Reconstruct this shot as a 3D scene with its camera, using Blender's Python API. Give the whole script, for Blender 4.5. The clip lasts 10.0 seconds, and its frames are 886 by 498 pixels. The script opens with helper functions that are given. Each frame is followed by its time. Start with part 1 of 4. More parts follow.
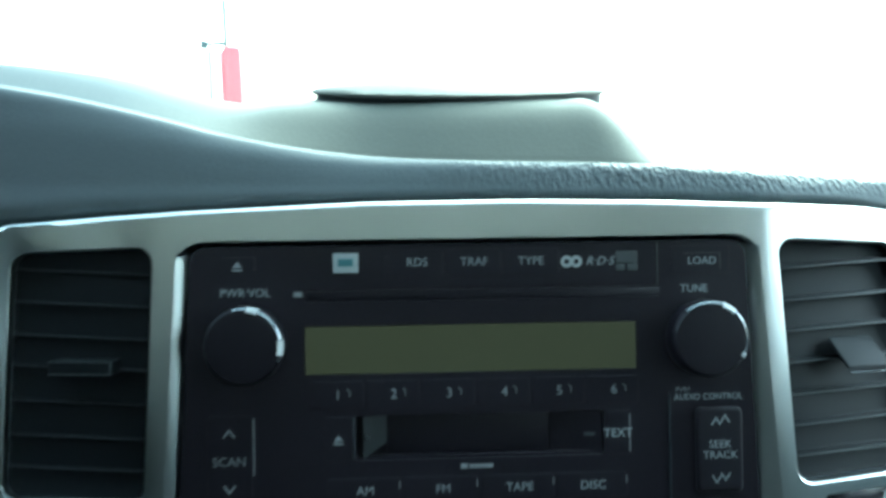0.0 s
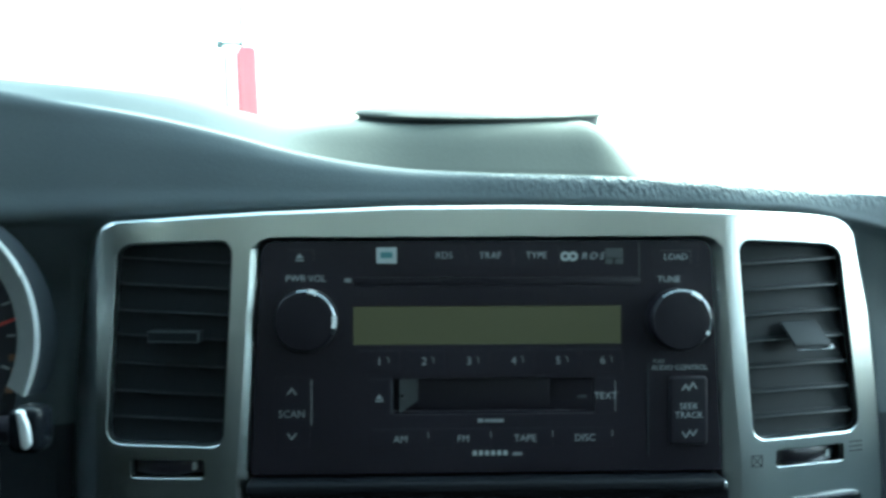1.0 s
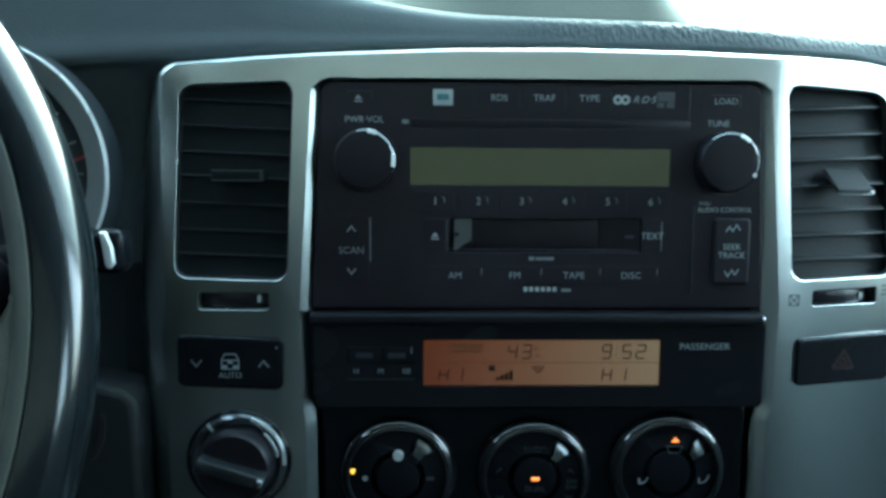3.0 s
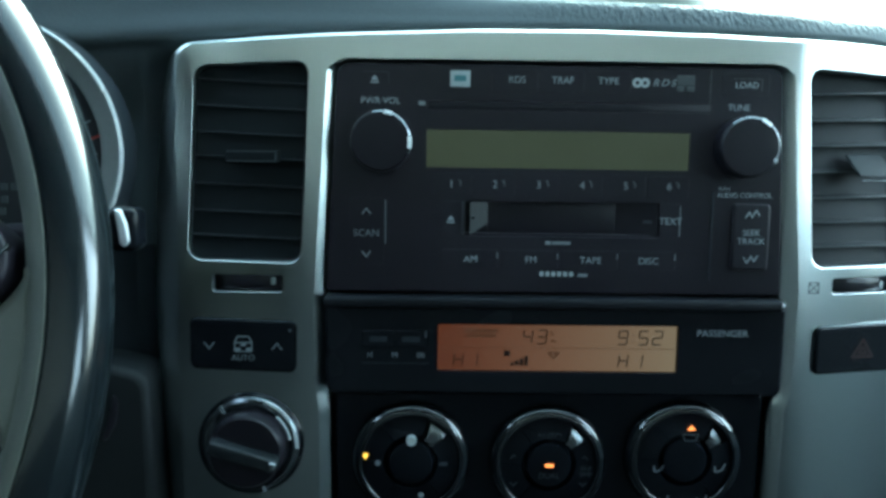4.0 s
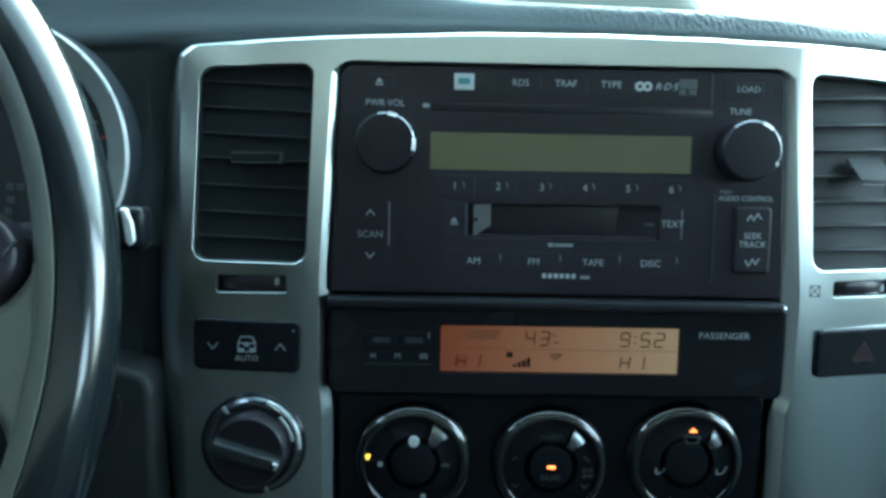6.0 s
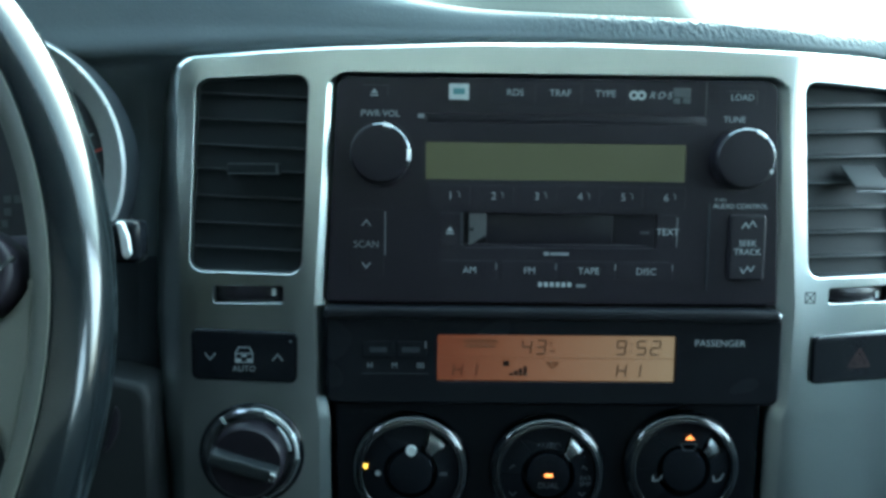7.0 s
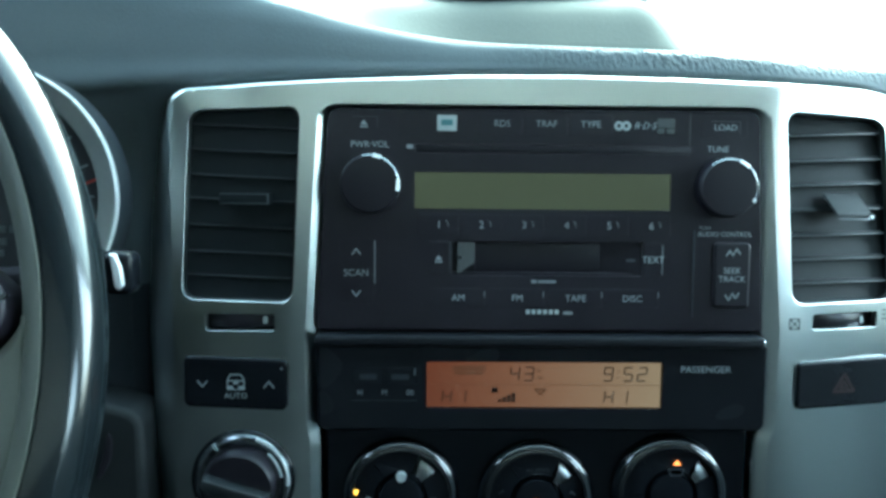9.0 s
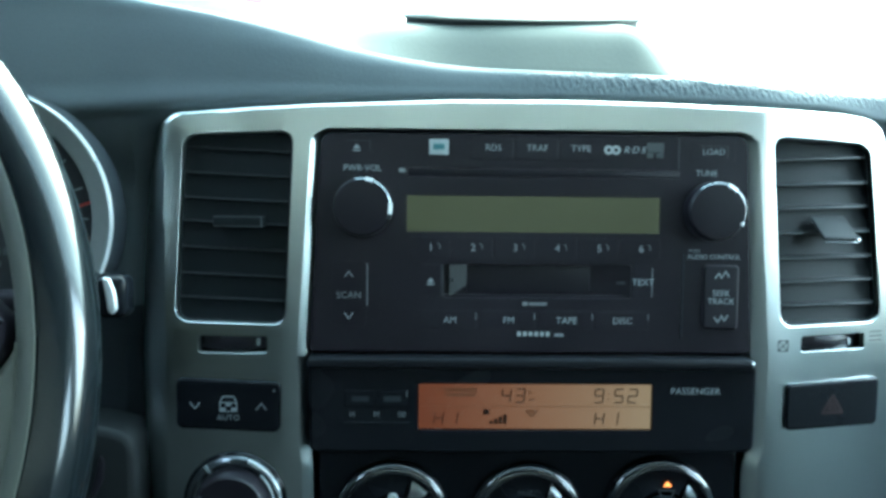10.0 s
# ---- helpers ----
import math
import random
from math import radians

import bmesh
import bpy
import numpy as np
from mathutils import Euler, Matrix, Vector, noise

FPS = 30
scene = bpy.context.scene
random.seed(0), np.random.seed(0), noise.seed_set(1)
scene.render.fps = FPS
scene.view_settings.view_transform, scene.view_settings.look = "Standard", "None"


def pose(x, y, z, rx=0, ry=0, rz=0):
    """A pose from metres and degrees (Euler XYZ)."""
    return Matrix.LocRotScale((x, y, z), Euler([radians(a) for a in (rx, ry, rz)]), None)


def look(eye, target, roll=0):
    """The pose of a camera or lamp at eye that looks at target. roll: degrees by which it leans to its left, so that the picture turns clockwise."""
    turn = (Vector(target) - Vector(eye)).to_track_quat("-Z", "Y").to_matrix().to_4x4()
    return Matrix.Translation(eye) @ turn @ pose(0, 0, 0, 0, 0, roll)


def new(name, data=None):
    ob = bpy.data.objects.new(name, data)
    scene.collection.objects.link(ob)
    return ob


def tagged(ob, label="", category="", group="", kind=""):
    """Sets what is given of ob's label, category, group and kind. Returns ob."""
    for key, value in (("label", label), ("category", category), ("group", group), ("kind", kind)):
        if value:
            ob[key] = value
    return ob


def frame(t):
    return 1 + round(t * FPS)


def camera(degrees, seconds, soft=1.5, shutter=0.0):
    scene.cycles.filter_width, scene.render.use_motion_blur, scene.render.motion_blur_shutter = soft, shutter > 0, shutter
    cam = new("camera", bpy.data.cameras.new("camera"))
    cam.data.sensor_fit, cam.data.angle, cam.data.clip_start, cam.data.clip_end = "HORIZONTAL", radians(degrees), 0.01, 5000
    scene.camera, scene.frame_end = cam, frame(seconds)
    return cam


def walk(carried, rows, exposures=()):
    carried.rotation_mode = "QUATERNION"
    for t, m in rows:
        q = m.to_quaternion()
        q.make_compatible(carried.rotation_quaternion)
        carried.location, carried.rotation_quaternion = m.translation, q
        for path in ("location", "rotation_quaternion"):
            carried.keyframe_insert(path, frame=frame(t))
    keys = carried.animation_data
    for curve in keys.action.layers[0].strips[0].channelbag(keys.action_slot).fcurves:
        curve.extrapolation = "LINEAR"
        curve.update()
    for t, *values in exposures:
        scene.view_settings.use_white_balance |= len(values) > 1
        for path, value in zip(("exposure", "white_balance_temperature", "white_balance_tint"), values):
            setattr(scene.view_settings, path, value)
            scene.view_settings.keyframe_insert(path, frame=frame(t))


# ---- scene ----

# The dashboard is laid out in its own frame: u to the right, y into the dash, v up along
# the face of the centre stack, which leans back by LEAN_BACK degrees.
LEAN_BACK, STACK_Z = 10.0, 1.15
FACE = pose(0, 0, STACK_Z, -LEAN_BACK, 0, 0)

cam = camera(60.0, 10.0, soft=3.2, shutter=0.5)
ROWS = [  # seconds, eye in the stack's frame, yaw, pitch, roll
    (0.0, -0.0227, -0.2666, 0.0326, -2.75, 0.43, -0.81),
    (0.2, -0.0292, -0.2797, 0.0324, -2.82, -0.44, -0.10),
    (0.5, -0.0306, -0.3038, 0.0314, -2.37, -0.48, 0.30),
    (0.7, -0.0310, -0.3174, 0.0326, -2.88, -0.17, -0.30),
    (1.0, -0.0305, -0.3300, 0.0300, -1.91, 0.50, -0.14),
    (1.2, -0.0338, -0.3355, 0.0317, -0.62, -0.41, 0.05),
    (1.4, -0.0432, -0.3379, 0.0302, -0.25, -1.20, 0.08),
    (1.5, -0.0439, -0.3348, 0.0266, 0.13, -3.06, -0.09),
    (1.7, -0.0535, -0.3318, 0.0198, 0.40, -4.87, 0.82),
    (1.8, -0.0544, -0.3323, 0.0154, 0.29, -4.32, 0.71),
    (2.0, -0.0519, -0.3361, 0.0095, -0.40, -5.04, 0.03),
    (2.2, -0.0506, -0.3412, -0.0007, -1.76, -5.69, -0.28),
    (3.3, -0.0528, -0.3416, 0.0000, -1.32, -6.15, 0.58),
    (3.5, -0.0523, -0.3419, -0.0018, -1.24, -5.92, 0.69),
    (4.0, -0.0562, -0.3388, -0.0067, -1.00, -6.35, 0.82),
    (4.5, -0.0590, -0.3387, -0.0127, -0.60, -6.36, 1.24),
    (5.0, -0.0612, -0.3386, -0.0111, -0.68, -6.70, 1.47),
    (5.5, -0.0597, -0.3406, -0.0111, -0.93, -5.76, 1.38),
    (7.0, -0.0560, -0.3418, -0.0062, -1.00, -5.55, 0.68),
    (7.5, -0.0555, -0.3432, -0.0054, -0.98, -5.30, 0.74),
    (8.0, -0.0548, -0.3435, -0.0044, -0.87, -5.25, 0.78),
    (8.5, -0.0521, -0.3460, -0.0019, -0.98, -4.74, 0.76),
    (9.0, -0.0512, -0.3463, 0.0014, -1.01, -4.61, 0.52),
    (9.5, -0.0502, -0.3467, 0.0033, -1.00, -4.65, 0.49),
    (10.0, -0.0501, -0.3490, 0.0061, -1.41, -3.65, 0.59),
]
EXPOSURES = [(0.0, 4.93, 5400, -15), (1.2, 5.00, 5400, -15), (1.8, 4.77, 5350, -15), (2.2, 4.80, 5300, -15), (4.5, 5.17, 5250, -15), (5.5, 5.42, 5270, -15), (7.5, 5.49, 5300, -15), (10.0, 5.63, 5320, -15)]
walk(cam, [(t, FACE @ pose(x, y, z, 0, 0, yaw) @ pose(0, 0, 0, 90 + pitch) @ pose(0, 0, 0, 0, 0, roll))
           for t, x, y, z, yaw, pitch, roll in ROWS], EXPOSURES)

# ---------------------------------------------------------------- light
SUN_HIGH, SUN_TURN = 34.0, 24.0
world = bpy.data.worlds.new("overcast_sky")
scene.world = world
world.use_nodes = True
nt = world.node_tree
sky = nt.nodes.new("ShaderNodeTexSky")
sky.sky_type = "NISHITA"
sky.sun_disc = False
sky.sun_elevation, sky.sun_rotation = radians(SUN_HIGH), radians(SUN_TURN)
sky.air_density, sky.dust_density, sky.ozone_density = 1.0, 5.0, 0.8
haze = nt.nodes.new("ShaderNodeHueSaturation")  # a pale overcast sky
haze.inputs["Saturation"].default_value = 0.5
nt.links.new(sky.outputs["Color"], haze.inputs["Color"])
nt.links.new(haze.outputs["Color"], nt.nodes["Background"].inputs["Color"])
nt.nodes["Background"].inputs["Strength"].default_value = 0.15

sun = new("sun", bpy.data.lights.new("sun", "SUN"))
sun.data.energy, sun.data.angle, sun.data.color = 0.25, radians(20), (1.0, 0.97, 0.93)
a, e = radians(SUN_TURN), radians(SUN_HIGH)
sun.matrix_world = look((0, 0, 20), (-math.sin(a) * math.cos(e), -math.cos(a) * math.cos(e), 20 - math.sin(e)))


# ---------------------------------------------------------------- materials
def material(name, color, rough=0.5, metal=0.0, vary=0.25, grain=400.0, bump=0.0, cells=0.0, spec=0.5, wear=0.17,
             stain=18.0, emit=None, glow=0.0):
    """A procedural surface: colour that varies at two scales, uneven gloss, fine grain or leather cells."""
    m = bpy.data.materials.new(name)
    m.use_nodes = True
    t = m.node_tree
    n, ln = t.nodes, t.links
    b = n["Principled BSDF"]
    co = n.new("ShaderNodeTexCoord")
    big, fine = n.new("ShaderNodeTexNoise"), n.new("ShaderNodeTexNoise")
    big.inputs["Scale"].default_value, big.inputs["Detail"].default_value = stain, 2
    fine.inputs["Scale"].default_value, fine.inputs["Detail"].default_value = grain, 3
    for x in (big, fine):
        ln.new(co.outputs["Object"], x.inputs["Vector"])
    both = n.new("ShaderNodeMath")
    both.operation = "ADD"
    ln.new(big.outputs["Fac"], both.inputs[0])
    ln.new(fine.outputs["Fac"], both.inputs[1])
    ramp = n.new("ShaderNodeMapRange")
    ramp.inputs[1].default_value, ramp.inputs[2].default_value = 0.2, 1.8
    ramp.inputs[3].default_value, ramp.inputs[4].default_value = 1 - 2 * vary, 1 + 2 * vary
    ln.new(both.outputs[0], ramp.inputs[0])
    mul = n.new("ShaderNodeVectorMath")
    mul.operation = "SCALE"
    mul.inputs[0].default_value = color
    ln.new(ramp.outputs[0], mul.inputs["Scale"])
    ln.new(mul.outputs[0], b.inputs["Base Color"])
    rr = n.new("ShaderNodeMapRange")
    rr.inputs[1].default_value, rr.inputs[2].default_value = 0.0, 1.0
    rr.inputs[3].default_value, rr.inputs[4].default_value = max(0.04, rough - wear), min(1, rough + wear)
    ln.new(big.outputs["Fac"], rr.inputs[0])
    ln.new(rr.outputs[0], b.inputs["Roughness"])
    b.inputs["Metallic"].default_value = metal
    b.inputs["Specular IOR Level"].default_value = spec
    if bump:
        bp = n.new("ShaderNodeBump")
        bp.inputs["Distance"].default_value = 0.001
        bp.inputs["Strength"].default_value = bump
        if cells:
            v = n.new("ShaderNodeTexVoronoi")
            v.feature = "DISTANCE_TO_EDGE"
            v.inputs["Scale"].default_value = cells
            ln.new(co.outputs["Object"], v.inputs["Vector"])
            cut = n.new("ShaderNodeMapRange")
            cut.inputs[2].default_value = 0.25
            ln.new(v.outputs["Distance"], cut.inputs[0])
            ln.new(cut.outputs[0], bp.inputs["Height"])
        else:
            ln.new(fine.outputs["Fac"], bp.inputs["Height"])
        ln.new(bp.outputs[0], b.inputs["Normal"])
    if emit:
        b.inputs["Emission Color"].default_value = (*emit, 1)
        b.inputs["Emission Strength"].default_value = glow
    return m


PAD = material("grained_dash_vinyl", (0.086, 0.1, 0.107), 0.62, vary=0.08, grain=900, bump=0.06, cells=480, stain=9, spec=0.22)
t = PAD.node_tree
n, ln = t.nodes, t.links
co, sep, turned, crease, edge, side, high, both, mixed = (n.new("ShaderNode" + x) for x in ("TexCoord", "SeparateXYZ", "Mapping", "TexNoise", "MapRange", "MapRange", "MapRange", "Math", "Math"))
turned.inputs["Rotation"].default_value, turned.inputs["Scale"].default_value = (0, radians(38), 0), (470, 230, 270)
crease.inputs["Scale"].default_value, crease.inputs["Detail"].default_value = 1.0, 2
ln.new(co.outputs["Object"], turned.inputs["Vector"])
ln.new(turned.outputs[0], crease.inputs["Vector"])
ln.new(co.outputs["Object"], sep.inputs[0])
for node, axis, lo, hi in ((edge, "X", -0.03, 0.075), (side, "X", 0.34, 0.22), (high, "Z", 0.05, 0.06)):  # where the vinyl has drawn into creases
    node.inputs[1].default_value, node.inputs[2].default_value = lo, hi
    ln.new(sep.outputs[axis], node.inputs[0])
both.operation = mixed.operation = "MULTIPLY"
ln.new(edge.outputs[0], both.inputs[0])
ln.new(high.outputs[0], both.inputs[1])
ln.new(both.outputs[0], mixed.inputs[0])
ln.new(side.outputs[0], mixed.inputs[1])
drawn = n.new("ShaderNodeBump")
drawn.inputs["Distance"].default_value = 0.0027
ln.new(mixed.outputs[0], drawn.inputs["Strength"])
ln.new(crease.outputs["Fac"], drawn.inputs["Height"])
fine_bump = next(x for x in n if x.type == "BUMP" and x != drawn)
ln.new(drawn.outputs[0], fine_bump.inputs["Normal"])
TRIM = material("dark_matte_plastic", (0.0175, 0.0215, 0.0265), 0.6, vary=0.25, grain=1200, bump=0.12, spec=0.3)
SILVER = material("silver_painted_plastic", (0.62, 0.65, 0.64), 0.25, metal=0.97, vary=0.03, grain=1800, stain=14, wear=0.04)
t = SILVER.node_tree  # flake paint: one broad satin lobe, no body colour
flake = t.nodes.new("ShaderNodeBsdfAnisotropic")
flake.distribution = "BECKMANN"
flake.inputs["Roughness"].default_value = 0.34
old = t.nodes["Principled BSDF"]
t.links.new(old.inputs["Base Color"].links[0].from_socket, flake.inputs["Color"])
t.links.new(flake.outputs[0], t.nodes["Material Output"].inputs["Surface"])
t.nodes.remove(old)
BLACK = material("black_satin_plastic", (0.0128, 0.0108, 0.015), 0.36, spec=0.27, vary=0.25, grain=1500, bump=0.04)
BUTTON = material("black_button_plastic", (0.0132, 0.0116, 0.0156), 0.38, spec=0.28, vary=0.2, grain=1800, bump=0.06)
GLOSS = material("black_gloss_plastic", (0.0054, 0.0063, 0.0084), 0.16, spec=0.14, vary=0.2, grain=700, wear=0.05)
SLAT = material("charcoal_vane_plastic", (0.0074, 0.0092, 0.0109), 0.5, spec=0.16, vary=0.2, grain=1400, bump=0.05)
RECESS = material("vent_shaft_plastic", (0.011, 0.0135, 0.016), 0.8, vary=0.2)
CHROME = material("bright_plating", (0.62, 0.64, 0.65), 0.12, metal=1.0, vary=0.05, grain=300)
SMOKED = material("dark_plating", (0.16, 0.17, 0.18), 0.2, metal=0.9, vary=0.08, grain=300)
INK = material("printed_white_ink", (0.28, 0.305, 0.32), 0.6, vary=0.1)
DIM_INK = material("dim_grey_ink", (0.2, 0.215, 0.225), 0.6, vary=0.2)
PALE = material("light_grey_print", (0.36, 0.39, 0.39), 0.5, vary=0.06)
TEAL = material("teal_print", (0.06, 0.16, 0.17), 0.5, vary=0.1)
# blank screen, with a faint glow added to lift its tone
OLIVE = material("faint_glow_olive_screen", (0.027, 0.028, 0.0145), 0.42, vary=0.03, stain=12, emit=(0.075, 0.078, 0.036), glow=0.011)
AMBER = material("amber_backlit_screen", (0.0145, 0.0102, 0.008), 0.36, spec=0.35, vary=0.08, stain=25, emit=(1.0, 0.4, 0.15), glow=0.01, wear=0.05)
t = AMBER.node_tree  # the screen's glow rises towards the passenger end
co, sep, ramp = (t.nodes.new("ShaderNode" + x) for x in ("TexCoord", "SeparateXYZ", "MapRange"))
ramp.inputs[1].default_value, ramp.inputs[2].default_value, ramp.inputs[3].default_value, ramp.inputs[4].default_value = -0.05, 0.056, 0.0028, 0.0066
t.links.new(co.outputs["Object"], sep.inputs[0])
t.links.new(sep.outputs["X"], ramp.inputs[0])
t.links.new(ramp.outputs[0], t.nodes["Principled BSDF"].inputs["Emission Strength"])
tone = t.nodes.new("ShaderNodeMix")  # redder where it is dim
tone.data_type = "RGBA"
tone.inputs[6].default_value, tone.inputs[7].default_value = (1.0, 0.24, 0.09, 1), (1.0, 0.64, 0.38, 1)
level = t.nodes.new("ShaderNodeMapRange")
level.inputs[1].default_value, level.inputs[2].default_value = -0.05, 0.056
t.links.new(sep.outputs["X"], level.inputs[0])
t.links.new(level.outputs[0], tone.inputs[0])
t.links.new(tone.outputs[2], t.nodes["Principled BSDF"].inputs["Emission Color"])
SEGMENT = material("screen_segment_ink", (0.004, 0.0032, 0.0028), 0.5, vary=0.1, spec=0.3)
KEYWORD = material("dark_grey_ink", (0.031, 0.036, 0.042), 0.6, vary=0.2)
FAINT = material("faint_segment_ink", (0.0095, 0.0065, 0.005), 0.5, vary=0.1, emit=(1.0, 0.35, 0.12), glow=0.0017)
LAMP_AMBER = material("amber_indicator", (0.8, 0.35, 0.05), 0.4, emit=(1.0, 0.46, 0.05), glow=0.08)
LAMP_ORANGE = material("orange_indicator", (0.8, 0.25, 0.1), 0.4, emit=(1.0, 0.24, 0.045), glow=0.07)
RED_INK = material("dull_red_print", (0.014, 0.0048, 0.0055), 0.6, vary=0.1, spec=0.2)
NEEDLE = material("red_needle_plastic", (0.35, 0.03, 0.02), 0.5)
LEATHER = material("black_rim_leather", (0.0042, 0.0058, 0.0072), 0.16, vary=0.05, grain=900, spec=0.48, wear=0.04)
TAN = material("taupe_vinyl", (0.07, 0.072, 0.059), 0.5, vary=0.1, grain=1100, bump=0.12)
KNEE = material("grey_taupe_panel", (0.0095, 0.011, 0.0118), 0.6, spec=0.3, vary=0.12, grain=1000, bump=0.12)
DARKRING = material("black_ring_gloss", (0.0035, 0.0045, 0.006), 0.15, vary=0.1, spec=0.9, wear=0.04)
SATIN = material("dark_satin_plastic", (0.011, 0.0095, 0.0132), 0.36, spec=0.24, vary=0.2, grain=1500, bump=0.03)
GRIP = material("dark_grey_grip_plastic", (0.018, 0.0208, 0.0225), 0.3, vary=0.15, grain=1500, bump=0.03)
FASCIA = material("blue_black_plastic", (0.0066, 0.0074, 0.0096), 0.26, spec=0.18, vary=0.2, grain=1500, bump=0.02, wear=0.05)
LEDGE = material("charcoal_ledge_plastic", (0.0095, 0.0102, 0.0125), 0.45, spec=0.12, vary=0.15, grain=1200, bump=0.04)
LIP = material("dim_vane_edge", (0.015, 0.0175, 0.019), 0.5, vary=0.2, grain=900)
SLIDER = material("grey_slider_plastic", (0.055, 0.061, 0.063), 0.38, vary=0.12, grain=1200, bump=0.04)
# plating, and the highlights that are built as bright pieces
PLATED_GLINT = material("satin_plating_and_glints", (0.66, 0.68, 0.68), 0.25, metal=0.4, vary=0.04)
RINGPAINT = material("satin_ring_paint", (0.24, 0.25, 0.245), 0.42, metal=0.4, vary=0.06, wear=0.05)
SIGN_INK = material("dim_amber_sign_ink", (0.11, 0.05, 0.02), 0.5, vary=0.1)
GAUGE = material("gauge_face_print", (0.012, 0.013, 0.016), 0.6, vary=0.15)
WEDGE = material("bright_grey_metal", (0.16, 0.17, 0.175), 0.25, metal=0.95, vary=0.18, stain=90, wear=0.05)
LOWDOOR = material("dark_grey_door_vinyl", (0.22, 0.23, 0.235), 0.7, vary=0.1, grain=300, stain=4, bump=0.1)
DOOR = material("grey_door_vinyl", (0.3, 0.31, 0.308), 0.7, vary=0.1, grain=300, stain=4, bump=0.1)
CLOTH = material("pale_grey_cloth", (0.094, 0.098, 0.1), 0.95, vary=0.08, bump=0.2)
HEADLINER = material("grey_headliner_cloth", (0.14, 0.145, 0.15), 0.95, vary=0.08, bump=0.2)
CARPET = material("dark_carpet", (0.02, 0.022, 0.025), 0.95, vary=0.25, bump=0.3)
DARKWALL = material("dark_wall_cloth", (0.0085, 0.0095, 0.0115), 0.95, vary=0.2, bump=0.3, spec=0.03)
GROUND = material("pale_concrete", (0.5, 0.5, 0.48), 0.85, vary=0.12, grain=30, stain=0.6, bump=0.1)
SIGN_RED = material("red_enamel", (0.66, 0.085, 0.095), 0.45, vary=0.06, grain=40, stain=2)
SIGN_WHITE = material("white_enamel", (0.82, 0.82, 0.82), 0.45, vary=0.04, grain=40, stain=2)
SIGN_GREY = material("light_grey_enamel", (0.24, 0.25, 0.27), 0.5, vary=0.06, grain=40, stain=2)
POLE = material("grey_galvanised_pole", (0.06, 0.075, 0.078), 0.5, metal=0.4, vary=0.1)
GRILLE = material("perforated_speaker_metal", (0.052, 0.056, 0.05), 0.7, spec=0.15, vary=0.12, grain=1500, bump=0.2, cells=600)

# the dash top's own tone takes up the greenish cast of the sky
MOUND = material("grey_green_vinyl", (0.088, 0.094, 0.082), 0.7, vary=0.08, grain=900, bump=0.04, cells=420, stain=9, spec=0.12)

t = MOUND.node_tree  # sky tint in the colour: darker blue-grey by the driver's hood, grey-green round the loudspeaker
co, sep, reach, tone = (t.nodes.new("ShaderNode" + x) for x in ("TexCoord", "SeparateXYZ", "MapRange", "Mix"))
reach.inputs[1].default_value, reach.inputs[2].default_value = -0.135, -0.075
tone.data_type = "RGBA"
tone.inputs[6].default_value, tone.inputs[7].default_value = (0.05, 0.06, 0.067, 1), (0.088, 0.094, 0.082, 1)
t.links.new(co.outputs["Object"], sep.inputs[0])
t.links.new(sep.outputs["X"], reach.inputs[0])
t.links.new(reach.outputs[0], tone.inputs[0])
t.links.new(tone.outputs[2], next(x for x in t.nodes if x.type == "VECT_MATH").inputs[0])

GLASS = bpy.data.materials.new("dimming_windscreen_glass")
GLASS.use_nodes = True
nt = GLASS.node_tree
for x in list(nt.nodes):
    nt.nodes.remove(x)
out, mix, tr, gl = (nt.nodes.new("ShaderNode" + x) for x in ("OutputMaterial", "MixShader", "BsdfTransparent", "BsdfGlossy"))
# lets through about a third of the light, to hold down the dash top
tr.inputs[0].default_value = (0.33, 0.37, 0.36, 1)
gl.inputs["Roughness"].default_value = 0.02
mix.inputs[0].default_value = 0.05
nt.links.new(tr.outputs[0], mix.inputs[1])
nt.links.new(gl.outputs[0], mix.inputs[2])
nt.links.new(mix.outputs[0], out.inputs[0])


# ---------------------------------------------------------------- building helpers
ORIGIN = {}
MM = 0.001


def thing(name, at, label, category, group="", kind="", frame_of=None):
    """An Empty at a place (metres) in the stack's frame, that takes parts."""
    ob = new(name)
    ob.empty_display_size = 0.02
    ob.matrix_world = (FACE if frame_of is None else frame_of) @ Matrix.Translation(at)
    ORIGIN[ob] = Vector(at)
    return tagged(ob, label, category, group, kind)


def part(name, bm, mat, parent, label="", flat=False, plane=False):
    """A bmesh, in the thing's frame, as one mesh object under a thing or a part."""
    me = bpy.data.meshes.new(name)
    bmesh.ops.recalc_face_normals(bm, faces=bm.faces[:])
    for f in bm.faces:
        f.smooth = not flat
    for e in bm.edges:
        if e.calc_face_angle(0.0) > radians(38):
            e.smooth = False
    bm.to_mesh(me)
    bm.free()
    me.materials.append(mat)
    if plane:  # the wide front takes the even normal of the bent face
        ns = [Vector(c.vector) for c in me.corner_normals]
        for p in me.polygons:
            deep = max(me.vertices[i].co.y - bend_at(me.vertices[i].co.x) for i in p.vertices) if abs(p.center.x) < 0.125 else 0.0
            if (p.normal.y < -0.9 and deep < 0.0004) or p.area < 1e-9:
                for i in p.loop_indices:
                    u = me.vertices[me.loops[i].vertex_index].co.x
                    ns[i] = Vector(((bend_at(u + 0.002) - bend_at(u - 0.002)) / 0.004, -1, 0)).normalized()
        me.normals_split_custom_set(ns)
    ob = new(name, me)
    ob.parent = parent
    ob.matrix_local = Matrix.Translation(-ORIGIN.get(parent, Vector()))
    return tagged(ob, label)


